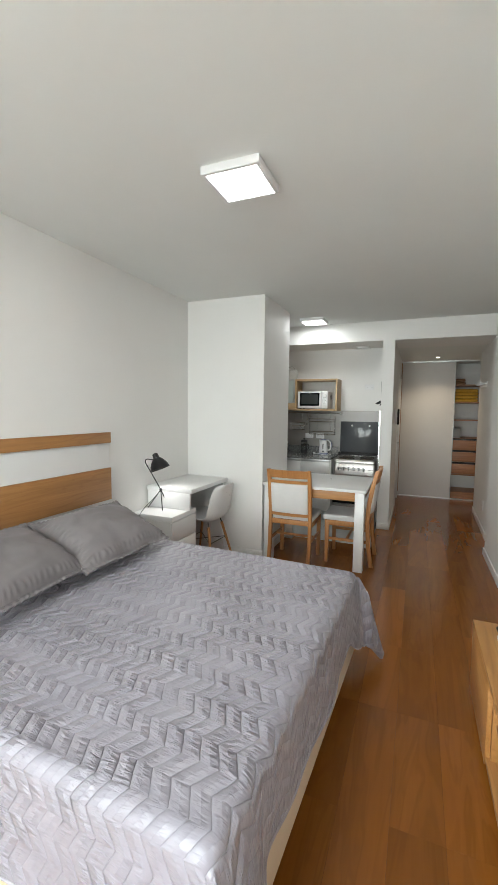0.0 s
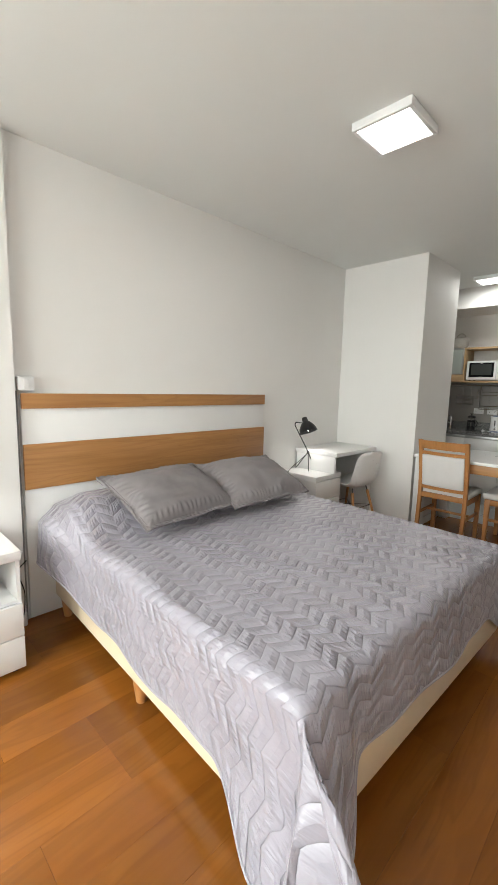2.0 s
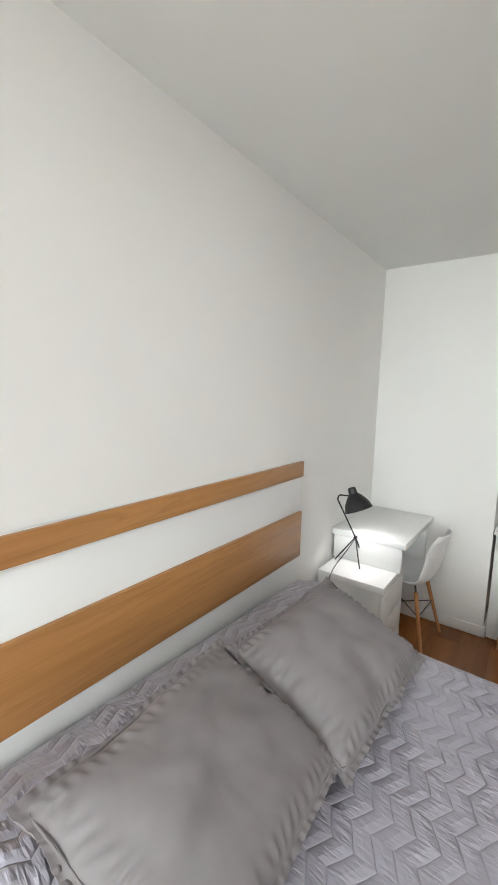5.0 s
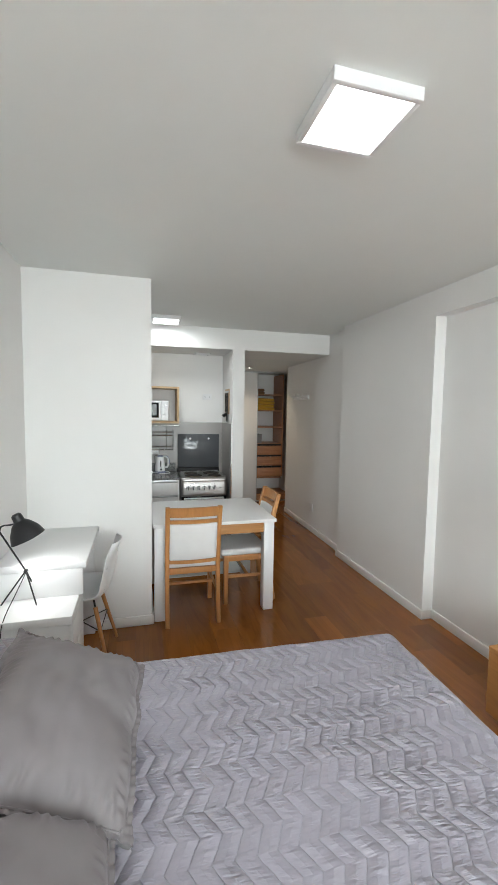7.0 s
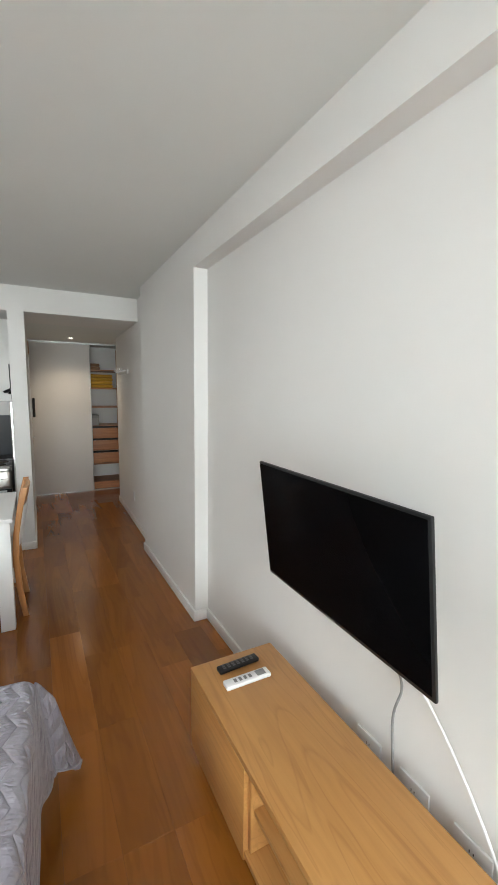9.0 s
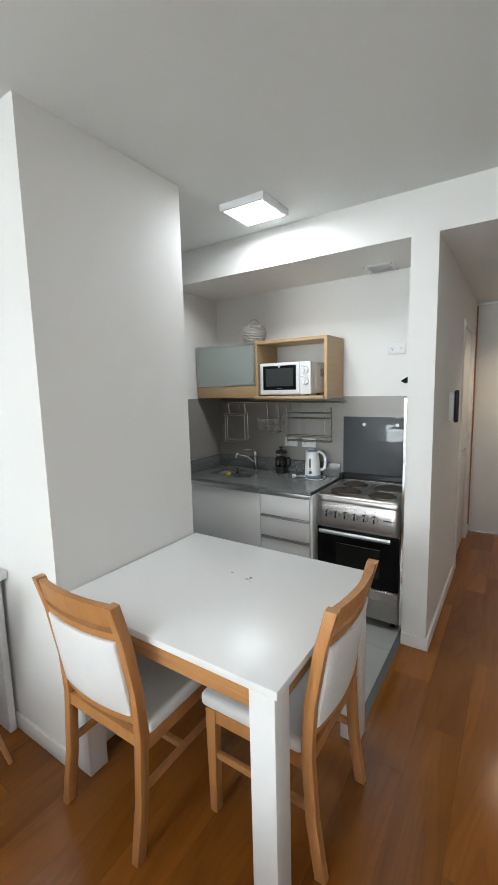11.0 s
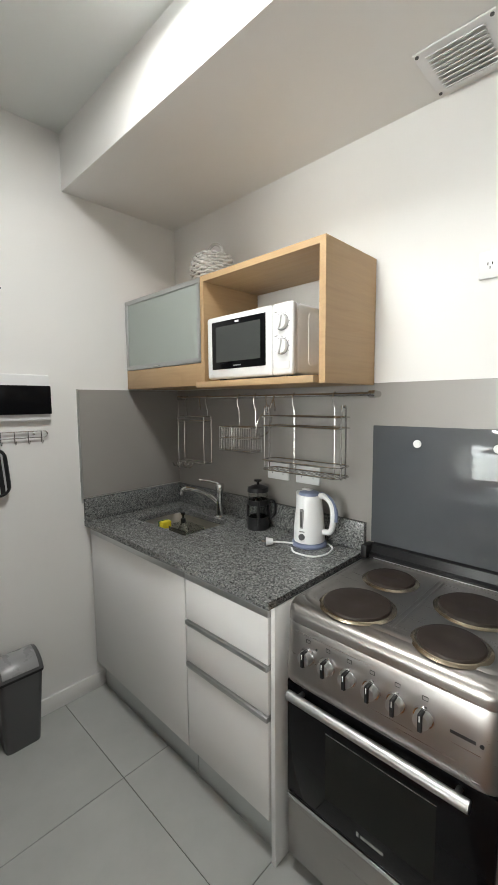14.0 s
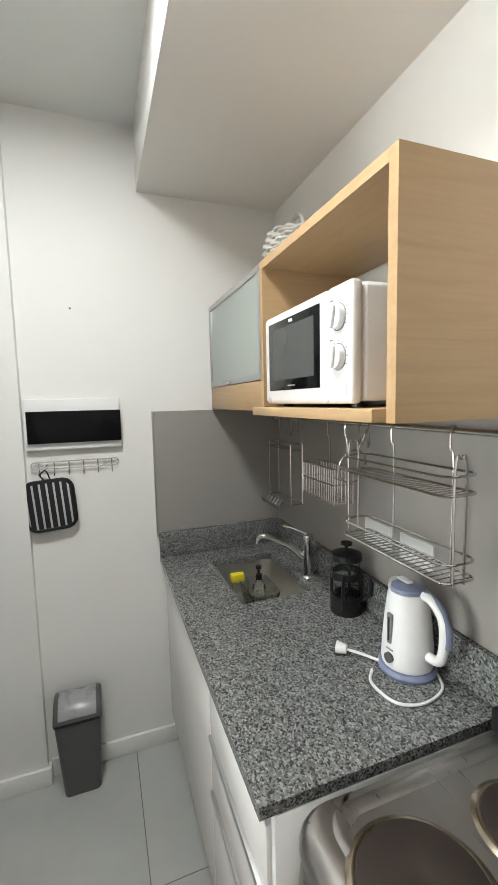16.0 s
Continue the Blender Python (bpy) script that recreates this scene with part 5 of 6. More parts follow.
for x in (0.70, 1.04):
    for y in (UY + 0.04, 2.11):
        part("foot", rod((x, y, 1.5045), (x, y, 1.518), 0.014), BLACK, mw)
for i in range(9):
    part("vent_slot", box(1.0996, 1.1000, 2.02 + i * 0.01, 2.025 + i * 0.01, 1.64, 1.70), GREY_PLASTIC, mw)

# wicker basket: woven strands round upright canes
bas = thing("basket", (0.52, 2.02, 1.918), "small white-washed wicker basket with a handle", "basket")
bc = Vector((0.52, 2.02, 1.92))
rngb = random.Random(2)
def bas_r(h):
    return 0.062 + 0.032 * math.sin(min(1, h / 0.13) * 2.6)
weave = bmesh.new()
for lvl in range(12):
    h = 0.008 + lvl * 0.0115
    ring = []
    for k in range(96):
        a = 2 * math.pi * k / 96
        r = bas_r(h) + 0.005 * math.sin(a * 12 + math.pi * (lvl % 2)) + rngb.uniform(-0.001, 0.001)
        ring.append(bc + Vector((r * math.cos(a), r * math.sin(a), h + 0.002 * math.sin(3 * a + lvl))))
    tube(ring, 0.0052, bm=weave, closed=True, segs=6)
WICKER = plain("whitewashed_wicker", (0.62, 0.60, 0.56), 0.8, vary=0.35, bump=0.6)
part("weave", weave, WICKER, bas)
canes = bmesh.new()
for k in range(24):
    a = 2 * math.pi * k / 24
    tube([bc + Vector((bas_r(h) * math.cos(a), bas_r(h) * math.sin(a), h)) for h in (0.0, 0.035, 0.07, 0.105, 0.138)], 0.003, bm=canes, segs=6)
part("canes", canes, WICKER, bas)
part("handle", tube(bend([bc + Vector((-0.06, 0, 0.12)), bc + Vector((-0.045, 0.01, 0.17)), bc + Vector((0, 0.01, 0.195)), bc + Vector((0.045, 0.01, 0.17)), bc + Vector((0.06, 0, 0.12))], 6), 0.007), WICKER, bas)

# ---------- utensil rail and wire racks ----------
RZ, RY = 1.447, 2.125
rail = thing("utensil_rail", (0.68, 2.15, RZ), "steel utensil rail with hooks under the cabinets", "rail")
part("bar", rod((0.10, RY, RZ), (1.25, RY, RZ), 0.007), WIRE, rail)
for x in (0.115, 1.24):
    part("bracket", rod((x, RY, RZ), (x, 2.168, RZ), 0.012), WIRE, rail)
    part("end_cap", rod((x - 0.012, RY, RZ), (x + 0.012, RY, RZ), 0.013), WIRE, rail)
for x in (0.29, 0.745, 0.79):
    part("hook", tube(bend([(x, RY - 0.004, RZ + 0.008), (x, RY - 0.01, RZ - 0.01), (x + 0.01, RY - 0.012, RZ - 0.05), (x + 0.02, RY - 0.025, RZ - 0.062), (x + 0.025, RY - 0.03, RZ - 0.045)], 5), 0.0028, segs=6), WIRE, rail)


def hang(bm, x, z, drop_y=RY - 0.006):
    return tube(bend([(x, RY + 0.006, RZ + 0.004), (x, RY, RZ + 0.011), (x, RY - 0.01, RZ - 0.005), (x, drop_y - 0.004, RZ - 0.04), (x + 0.006, drop_y, RZ - 0.07), (x + 0.006, drop_y, z)], 4), 0.0028, bm=bm, segs=6)


hanger = thing("wire_rack", (0.27, 2.12, 1.25), "steel wire holder with small hooks on the rail", "wire rack", "wire racks on the rail")
LX0, LX1, LZ0, LZ1 = 0.155, 0.375, 1.118, 1.352
b = bmesh.new()
for x in (LX0 + 0.02, LX1 - 0.03):
    hang(b, x, LZ1)
for z in (LZ1, LZ1 - 0.022, LZ0):
    tube([(LX0, RY - 0.006, z), (LX1, RY - 0.006, z), (LX1, RY - 0.055, z), (LX0, RY - 0.055, z)], 0.0028, bm=b, closed=True, segs=6)
for x, y in ((LX0, RY - 0.006), (LX0 + 0.012, RY - 0.055), (LX1, RY - 0.006), (LX1, RY - 0.055)):
    tube([(x, y, LZ1), (x, y, LZ0)], 0.0026, bm=b, segs=6)
part("frame", b, WIRE, hanger)
for i in range(5):
    x = LX0 + 0.012 + i * 0.03
    part("hook", tube(bend([(x, RY - 0.055, LZ0), (x, RY - 0.07, LZ0 - 0.022), (x, RY - 0.085, LZ0 - 0.026), (x, RY - 0.095, LZ0 - 0.006)], 4), 0.0028, segs=6), WIRE, hanger)

cutlery = thing("wire_rack", (0.5, 2.1, 1.25), "small steel wire cutlery basket hanging on the rail", "wire rack", "wire racks on the rail")
for x in (0.57, 0.675):
    part("hanger", hang(None, x, 1.21), WIRE, cutlery)
x0, x1, y0, y1 = 0.515, 0.715, RY - 0.075, RY - 0.008
for z in (1.31, 1.26, 1.205):
    part("hoop", tube([(x0, y0, z), (x1, y0, z), (x1, y1, z), (x0, y1, z)], 0.0028, closed=True, segs=6), WIRE, cutlery)
for i in range(19):
    x = x0 + (x1 - x0) * i / 18
    part("wire", tube([(x, y0, 1.31), (x, y0, 1.2), (x, y1, 1.2), (x, y1, 1.31)], 0.0016, segs=5), WIRE, cutlery)
for j in range(1, 5):
    y = y0 + (y1 - y0) * j / 5
    part("wire", tube([(x0, y, 1.31), (x0, y, 1.2), (x1, y, 1.2), (x1, y, 1.31)], 0.0016, segs=5), WIRE, cutlery)

shelf = thing("wire_rack", (0.92, 2.1, 1.25), "two-tier steel wire shelf hanging on the rail", "wire rack", "wire racks on the rail")
for x in (0.892, 1.085):
    part("hanger", hang(None, x, 1.145), WIRE, shelf)
x0, x1, y0, y1 = 0.80, 1.165, RY - 0.10, RY - 0.012
for z in (1.325, 1.145):
    b = bmesh.new()
    tube([(x, y, z) for x, y in rounded(x0, x1, y0, y1, 0.02, 4)], 0.003, bm=b, closed=True, segs=6)
    tube([(x, y, z + 0.04) for x, y in rounded(x0 - 0.004, x1 + 0.004, y0 - 0.004, y1, 0.03, 4)], 0.003, bm=b, closed=True, segs=6)
    for i in range(21):
        x = x0 + 0.01 + (x1 - x0 - 0.02) * i / 20
        tube([(x, y0, z), (x, y1, z)], 0.0016, bm=b, segs=5)
    tube([(x0, (y0 + y1) / 2, z), (x1, (y0 + y1) / 2, z)], 0.0016, bm=b, segs=5)
    part("tray", b, WIRE, shelf)
for x in (x0, x1):
    part("side_loop", tube(bend([(x, y0 + 0.02, 1.14), (x, y0 + 0.02, 1.38), (x, y0 + 0.035, 1.40), (x, y0 + 0.05, 1.38), (x, y0 + 0.05, 1.14)], 5), 0.0032, segs=6), WIRE, shelf)

strainer = thing("strainer", (0.76, 2.08, 1.33), "small round wire strainer hanging on the rail", "strainer")
ring = [(0.765 + 0.012 * math.sin(2 * math.pi * k / 24), 2.08 + 0.045 * math.cos(2 * math.pi * k / 24), 1.325 + 0.05 * math.sin(2 * math.pi * k / 24)) for k in range(24)]
part("rim", tube(ring, 0.003, closed=True, segs=6), WIRE, strainer)
part("handle", tube(bend([(0.775, 2.09, 1.372), (0.785, 2.10, 1.40), (0.79, 2.105, 1.42), (0.79, RY - 0.012, RZ - 0.012)], 4), 0.003, segs=6), WIRE, strainer)


def outlet(name, centre, normal, w, h, label, sockets=2):
    """A wall plate facing +-x or -y."""
    o = thing(name, centre, label, "socket", "wall sockets")
    cx, cy, cz = centre
    d = 0.009
    if normal == "y":
        part("plate", box(cx - w / 2, cx + w / 2, cy - d, cy, cz - h / 2, cz + h / 2, 0.002), PLASTIC_WHITE, o)
        for i in range(sockets):
            sxx = cx + (i - (sockets - 1) / 2) * w / 2
            for dx, rot in ((-0.006, 1), (0.006, 1), (0, 0)):
                part("slot", box(sxx + dx - 0.0012, sxx + dx + 0.0012, cy - d - 0.0006, cy - d, cz - (0.012 if rot == 0 else 0.001), cz + (-0.004 if rot == 0 else 0.007)), BLACK, o)
    else:
        s = 1 if normal == "+x" else -1
        lo, hi = sorted((cx, cx + s * d))
        part("plate", box(lo, hi, cy - w / 2, cy + w / 2, cz - h / 2, cz + h / 2, 0.002), PLASTIC_WHITE, o)
        f0, f1 = sorted((cx + s * d, cx + s * (d + 0.0008)))
        for dy in (-0.006, 0.006):
            part("slot", box(f0, f1, cy + dy - 0.0012, cy + dy + 0.0012, cz - 0.002, cz + 0.007), BLACK, o)
    return o


outlet("wall_socket", (0.775, K_BACK - 0.006, 1.115), "y", 0.12, 0.072, "white double socket on the splashback")
outlet("wall_socket", (0.935, K_BACK - 0.006, 1.115), "y", 0.12, 0.072, "white double socket on the splashback")
outlet("wall_socket", (1.61, K_BACK, 1.817), "y", 0.118, 0.076, "white double socket high on the kitchen wall")
outlet("wall_socket", (3.0415, 2.0, 0.332), "-x", 0.075, 0.11, "white socket low on the hall wall")

# ---------- things on the worktop ----------
press = thing("french_press", (0.717, 2.092, CT), "black french press coffee maker with glass jug", "coffee maker")
pc = (0.717, 2.092, CT)
part("base", lathe([(0.0, 0.0), (0.05, 0.0), (0.05, 0.012), (0.046, 0.028), (0.0, 0.028)], pc), BLACK, press)
part("jug", lathe([(0.0, 0.03), (0.042, 0.03), (0.042, 0.165), (0.040, 0.165), (0.040, 0.033), (0.0, 0.033)], pc), CLEAR, press, "clear glass jug")
cage = bmesh.new()
for k in range(4):
    a = radians(45 + 90 * k)
    rod((pc[0] + 0.046 * math.cos(a), pc[1] + 0.046 * math.sin(a), CT + 0.02), (pc[0] + 0.046 * math.cos(a), pc[1] + 0.046 * math.sin(a), CT + 0.13), 0.006, bm=cage, segs=8)
lathe([(0.0435, 0.11), (0.048, 0.11), (0.048, 0.132), (0.0435, 0.132), (0.0435, 0.11)], pc, bm=cage)
lathe([(0.0435, 0.02), (0.049, 0.02), (0.049, 0.055), (0.0435, 0.055), (0.0435, 0.02)], pc, bm=cage)
part("cage", cage, BLACK, press)
part("plunger_rod", rod((pc[0], pc[1], CT + 0.04), (pc[0], pc[1], CT + 0.2), 0.0025), CHROME, press)
part("lid", lathe([(0.0, 0.198), (0.02, 0.196), (0.046, 0.186), (0.048, 0.168), (0.0, 0.167)], pc), BLACK, press)
part("knob", lathe([(0.006, 0.197), (0.006, 0.21), (0.018, 0.213), (0.018, 0.22), (0.0, 0.223)], pc, 20), BLACK, press)
part("grip", tube(bend([(pc[0] + 0.03, pc[1] + 0.03, CT + 0.125), (pc[0] + 0.055, pc[1] + 0.045, CT + 0.12), (pc[0] + 0.058, pc[1] + 0.046, CT + 0.07), (pc[0] + 0.035, pc[1] + 0.03, CT + 0.04)], 5), 0.006), BLACK, press)

kettle = thing("kettle", (1.05, 2.0, CT), "white electric kettle with blue-grey lid and base", "kettle")
kc = Vector((1.05, 2.0, CT))
part("base", lathe([(0.0, 0.0), (0.075, 0.0), (0.077, 0.008), (0.072, 0.018), (0.0, 0.018)], kc, 36), BLUE_GREY, kettle, "blue-grey power base")


def kettle_body():
    bm = bmesh.new()
    rows = []
    for r, z in ((0.066, 0.02), (0.068, 0.03), (0.066, 0.08), (0.061, 0.14), (0.055, 0.19), (0.051, 0.215), (0.049, 0.222)):
        row = []
        for k in range(40):
            a = 2 * math.pi * k / 40
            spout = max(0.0, math.cos(a - math.pi)) ** 6 * max(0.0, (z - 0.15) / 0.07) * 0.022
            row.append(bm.verts.new(kc + Vector(((r + spout) * math.cos(a), (r + spout) * math.sin(a), z + spout * 0.3))))
        rows.append(row)
    for A, B in zip(rows, rows[1:]):
        for k in range(40):
            bm.faces.new((A[k], A[(k + 1) % 40], B[(k + 1) % 40], B[k]))
    bm.faces.new(rows[0][::-1])
    bm.faces.new(rows[-1])
    bmesh.ops.recalc_face_normals(bm, faces=bm.faces[:])
    rot = Matrix.Translation(kc) @ pose(0, 0, 0, 0, 0, -10) @ Matrix.Translation(-kc)
    bm.transform(rot)
    return bm


part("body", kettle_body(), PLASTIC_WHITE, kettle, "glossy white kettle body")
part("lid", lathe([(0.046, 0.2225), (0.044, 0.232), (0.03, 0.238), (0.0, 0.24)], kc), BLUE_GREY, kettle, "blue-grey lid")
part("lid_tab", box(1.015, 1.06, 1.99, 2.01, CT + 0.2395, CT + 0.246, 0.003), PLASTIC_WHITE, kettle)
hx = kc + Vector((0.05, 0.01, 0))
part("handle", tube(bend([hx + Vector((-0.012, 0, 0.218)), hx + Vector((0.02, 0.0, 0.222)), hx + Vector((0.055, 0.003, 0.19)), hx + Vector((0.062, 0.004, 0.13)), hx + Vector((0.05, 0.003, 0.075)), hx + Vector((0.01, 0, 0.065))], 6), 0.0125, segs=12), PLASTIC_WHITE, kettle, "white loop handle")
part("handle_back", tube(bend([hx + Vector((0.0, 0.004, 0.231)), hx + Vector((0.045, 0.004, 0.215)), hx + Vector((0.072, 0.006, 0.165)), hx + Vector((0.074, 0.006, 0.12))], 6), 0.009, segs=10), BLUE_GREY, kettle, "blue-grey handle spine")


def on_kettle(bm, degrees):
    bm.transform(Matrix.Translation(kc) @ pose(0, 0, 0, 0, 0, degrees))
    return bm


part("level_window", on_kettle(box(0.058, 0.0665, -0.009, 0.009, 0.085, 0.17, 0.004), -86), LID_GREY, kettle, "grey water level window")
part("level_slot", on_kettle(box(0.0668, 0.0675, -0.003, 0.003, 0.095, 0.16), -86), BLACK, kettle)
part("dial", on_kettle(rod((0.066, 0, 0.05), (0.0735, 0, 0.05), 0.0135, segs=20), -82), GREY_PLASTIC, kettle, "dark round switch")
part("maker_mark", on_kettle(box(0.0672, 0.0685, -0.012, 0.012, 0.071, 0.075), -82), LID_GREY, kettle)
KETTLE_AT, KETTLE_SIZE = Vector((1.008, 2.075, CT)), 0.9


def by_kettle(x, y, h):
    """A place on the worktop, before the kettle takes its size and place."""
    return kc + (Vector((x, y, CT + h)) - KETTLE_AT) / KETTLE_SIZE


part("cord", tube(bend([by_kettle(*p) for p in ((0.99, 1.985, 0.004), (1.03, 1.955, 0.004), (1.10, 1.965, 0.004), (1.125, 2.02, 0.004), (1.105, 2.09, 0.004), (1.05, 2.125, 0.004))], 7), 0.0038), PLASTIC_WHITE, kettle, "white coiled cord")
part("cord", tube(bend([by_kettle(*p) for p in ((0.985, 2.03, 0.006), (0.96, 2.005, 0.012), (0.935, 1.985, 0.014), (0.905, 1.955, 0.016))], 5), 0.0038), PLASTIC_WHITE, kettle)
part("plug", rod(by_kettle(0.916, 1.962, 0.018), by_kettle(0.897, 1.944, 0.018), 0.012, 0.018, segs=18), PLASTIC_WHITE, kettle, "white mains plug")
for d in (-0.005, 0.005):
    part("prong", rod(by_kettle(0.897 - d, 1.944 + d, 0.018), by_kettle(0.885 - d, 1.932 + d, 0.018), 0.002, segs=6), CHROME, kettle)
kettle.location, kettle.scale = KETTLE_AT, (KETTLE_SIZE,) * 3

# ---------- kitchen west wall ----------
fuse = thing("fuse_box", (KX, 1.30, 1.45), "white consumer unit with a dark smoked window", "fuse box")
part("housing", box(KX + 0.0005, KX + 0.024, 1.128, 1.47, 1.352, 1.546, 0.004), PLASTIC_WHITE, fuse)
part("window", box(KX + 0.0242, KX + 0.036, 1.135, 1.472, 1.378, 1.500, 0.004), BLACK_GLASS, fuse, "dark smoked flap")

hooks = thing("hook_rail", (KX, 1.3, 1.29), "thin chrome wall rail with six hooks", "hook rail")
part("loop", tube([(KX + 0.012, y, z) for y, z in rounded(1.138, 1.455, 1.278, 1.305, 0.013, 5)], 0.0025, closed=True, segs=6), WIRE, hooks)
for i in range(6):
    y = 1.165 + i * 0.053
    part("hook", tube(bend([(KX + 0.012, y, 1.305), (KX + 0.012, y, 1.262), (KX + 0.022, y, 1.252), (KX + 0.032, y, 1.266)], 4), 0.0022, segs=6), WIRE, hooks)
for y in (1.19, 1.40):
    part("screw", rod((KX, y, 1.292), (KX + 0.012, y, 1.292), 0.004), WIRE, hooks)

mitt = thing("pot_holder", (0, 0, 0), "black and white striped pot holder on the hook rail", "pot holder")
pb = bmesh.new()
prism(rounded(-0.084, 0.084, -0.092, 0.092, 0.035), 0, -0.008, 0.008, 0.006, bm=pb)
mo = part("pad", pb, STRIPES, mitt)
part("border", tube([(0, y, z) for y, z in rounded(-0.084, 0.084, -0.092, 0.092, 0.035)], 0.0095, closed=True), BLACK, mitt, "black bound edge")
part("loop", tube(bend([(0, -0.01, 0.10), (-0.004, -0.02, 0.12), (-0.004, 0.0, 0.135), (0, 0.012, 0.10)], 5), 0.003), BLACK, mitt)
mitt.matrix_basis = pose(KX + 0.03, 1.197, 1.14, 4, 0, 0)

bin_ = thing("waste_bin", (0.12, 1.25, 0), "grey plastic swing-top waste bin on the tiles", "bin")
bb = bmesh.new()
f0, f1 = rounded(0.06, 0.165, 1.185, 1.318, 0.02), rounded(0.05, 0.19, 1.165, 1.335, 0.025)
levels = [(f0, 0.0), (f1, 0.315)]
q0, q1 = [[bb.verts.new((x, y, z)) for x, y in f] for f, z in levels]
for i in range(len(q0)):
    bb.faces.new((q0[i], q0[(i + 1) % len(q0)], q1[(i + 1) % len(q0)], q1[i]))
bb.faces.new(q0[::-1])
bb.faces.new(q1)
bmesh.ops.recalc_face_normals(bb, faces=bb.faces[:])
part("body", bb, GREY_PLASTIC, bin_, "dark grey tapered body")
lidp = bend([(0.048, 0, 0.316), (0.048, 0, 0.352), (0.062, 0, 0.374), (0.095, 0, 0.386), (0.135, 0, 0.380), (0.170, 0, 0.358), (0.190, 0, 0.330), (0.193, 0, 0.316)], 4)
part("lid", prism([(p.x, p.z) for p in lidp], 1, 1.163, 1.337, 0.010), GREY_PLASTIC, bin_, "dark grey rounded lid")
FLAP_GREY = plain("silver_grey_plastic", (0.30, 0.30, 0.305), 0.28)
over = [(p.x + 0.002, p.z + 0.0035) for p in lidp if 0.075 < p.x < 0.188]
under = [(x - 0.001, z - 0.003) for x, z in over[::-1]]
part("flap", prism(over + under, 1, 1.182, 1.318, 0.001), FLAP_GREY, bin_, "silver-grey swing flap")
part("seam", prism([(p.x + 0.0012, p.z + 0.0012) for p in lidp if p.x > 0.19] + [(0.19, 0.318)], 1, 1.17, 1.33), BLACK, bin_)

nail = thing("wall_nail", (KX, 1.31, 1.89), "tiny dark nail stuck in the white kitchen wall", "nail")
part("head", rod((KX + 0.0002, 1.31, 1.89), (KX + 0.003, 1.31, 1.89), 0.004, 0.003, segs=10), GREY_PLASTIC, nail)

# ---------- fridge ----------
fridge = thing("fridge", (0.4, 0.5, 0), "tall dark silver fridge freezer in the niche", "fridge")
part("body", box(0.10, 0.70, 0.16, 0.80, 0.03, 1.70, 0.004), GREY_PLASTIC, fridge)
FR = plain("fridge_silver", (0.32, 0.32, 0.33), 0.32, 0.7)
for z0, z1 in ((0.05, 1.005), (1.015, 1.70)):
    d = part("door", box(0.10, 0.70, 0.803, 0.855, z0, z1, 0.008), FR, fridge, "dark silver door")
    if z1 < 1.1:
        pts = [(0.64, 0.856, 0.98), (0.64, 0.895, 0.97), (0.64, 0.91, 0.90), (0.64, 0.905, 0.80), (0.64, 0.885, 0.72), (0.64, 0.856, 0.68)]
    else:
        pts = [(0.64, 0.856, 1.04), (0.64, 0.895, 1.05), (0.64, 0.905, 1.12), (0.64, 0.895, 1.22), (0.64, 0.875, 1.30), (0.64, 0.856, 1.34)]
    part("handle", tube(bend(pts, 6), 0.012), FR, d, "curved silver handle")

# ---------- ceiling vent, utensils on the dividing wall ----------
vent = thing("ceiling_vent", (1.52, 2.05, LOW), "white louvred vent plate under the beam", "vent")
part("plate", box(1.42, 1.62, 1.955, 2.155, LOW - 0.006, LOW - 0.0005, 0.002), PLASTIC_WHITE, vent)
for i in range(9):
    y = 1.98 + i * 0.0185
    s = box(-0.07, 0.07, -0.007, 0.007, -0.0012, 0.0012)
    s.transform(pose(1.52, y, LOW - 0.0095, 25, 0, 0))
    part("slat", s, PLASTIC_WHITE, vent)
for x in (1.43, 1.61):
    for y in (1.965, 2.145):
        part("screw", rod((x, y, LOW - 0.006), (x, y, LOW - 0.009), 0.005), GREY_PLASTIC, vent)

board = thing("utensil_board", (1.8148, 1.87, 1.75), "thin wooden board behind the hanging utensils", "board")
part("panel", box(1.8122, 1.8146, 1.735, 2.0, 1.60, 1.91, 0.0008), CAB_SIDE, board)
strip = thing("hook_rail", (1.8148, 1.92, 1.87), "short metal hook strip on the dividing wall", "hook rail")
part("bar", box(1.8058, 1.8146, 1.765, 1.97, 1.865, 1.885, 0.002), ALU, strip)
for y in (1.795, 1.86, 1.925):
    part("hook", tube(bend([(1.8058, y, 1.87), (1.8018, y, 1.85), (1.7968, y, 1.85), (1.7938, y, 1.862)], 4), 0.002, segs=6), ALU, strip)
for y, low, kind in ((1.795, 1.56, "ladle"), (1.86, 1.54, "spatula"), (1.925, 1.57, "spoon")):
    u = thing(kind, (1.7918, y, low), "black nylon kitchen " + kind + " hanging on the wall", "utensil", "hanging kitchen utensils")
    part("handle", rod((1.7998, y, 1.86), (1.8028, y, low + 0.06), 0.006, 0.005), BLACK, u)
    if kind == "spatula":
        part("blade", box(1.8008, 1.8048, y - 0.032, y + 0.032, low - 0.03, low + 0.065, 0.0015), BLACK, u)
    else:
        bw = lathe([(0.0, -0.028), (0.022, -0.02), (0.034, 0.0), (0.032, 0.0), (0.02, -0.017), (0.0, -0.024)], segs=20)
        if kind == "ladle":
            bw.transform(Matrix.Scale(1.2, 4))
        bw.transform(pose(1.764, y, low + 0.045, 0, -28, 0) if kind == "ladle" else pose(1.787, y, low + 0.02, 0, -60, 0))
        part("bowl", bw, BLACK, u)

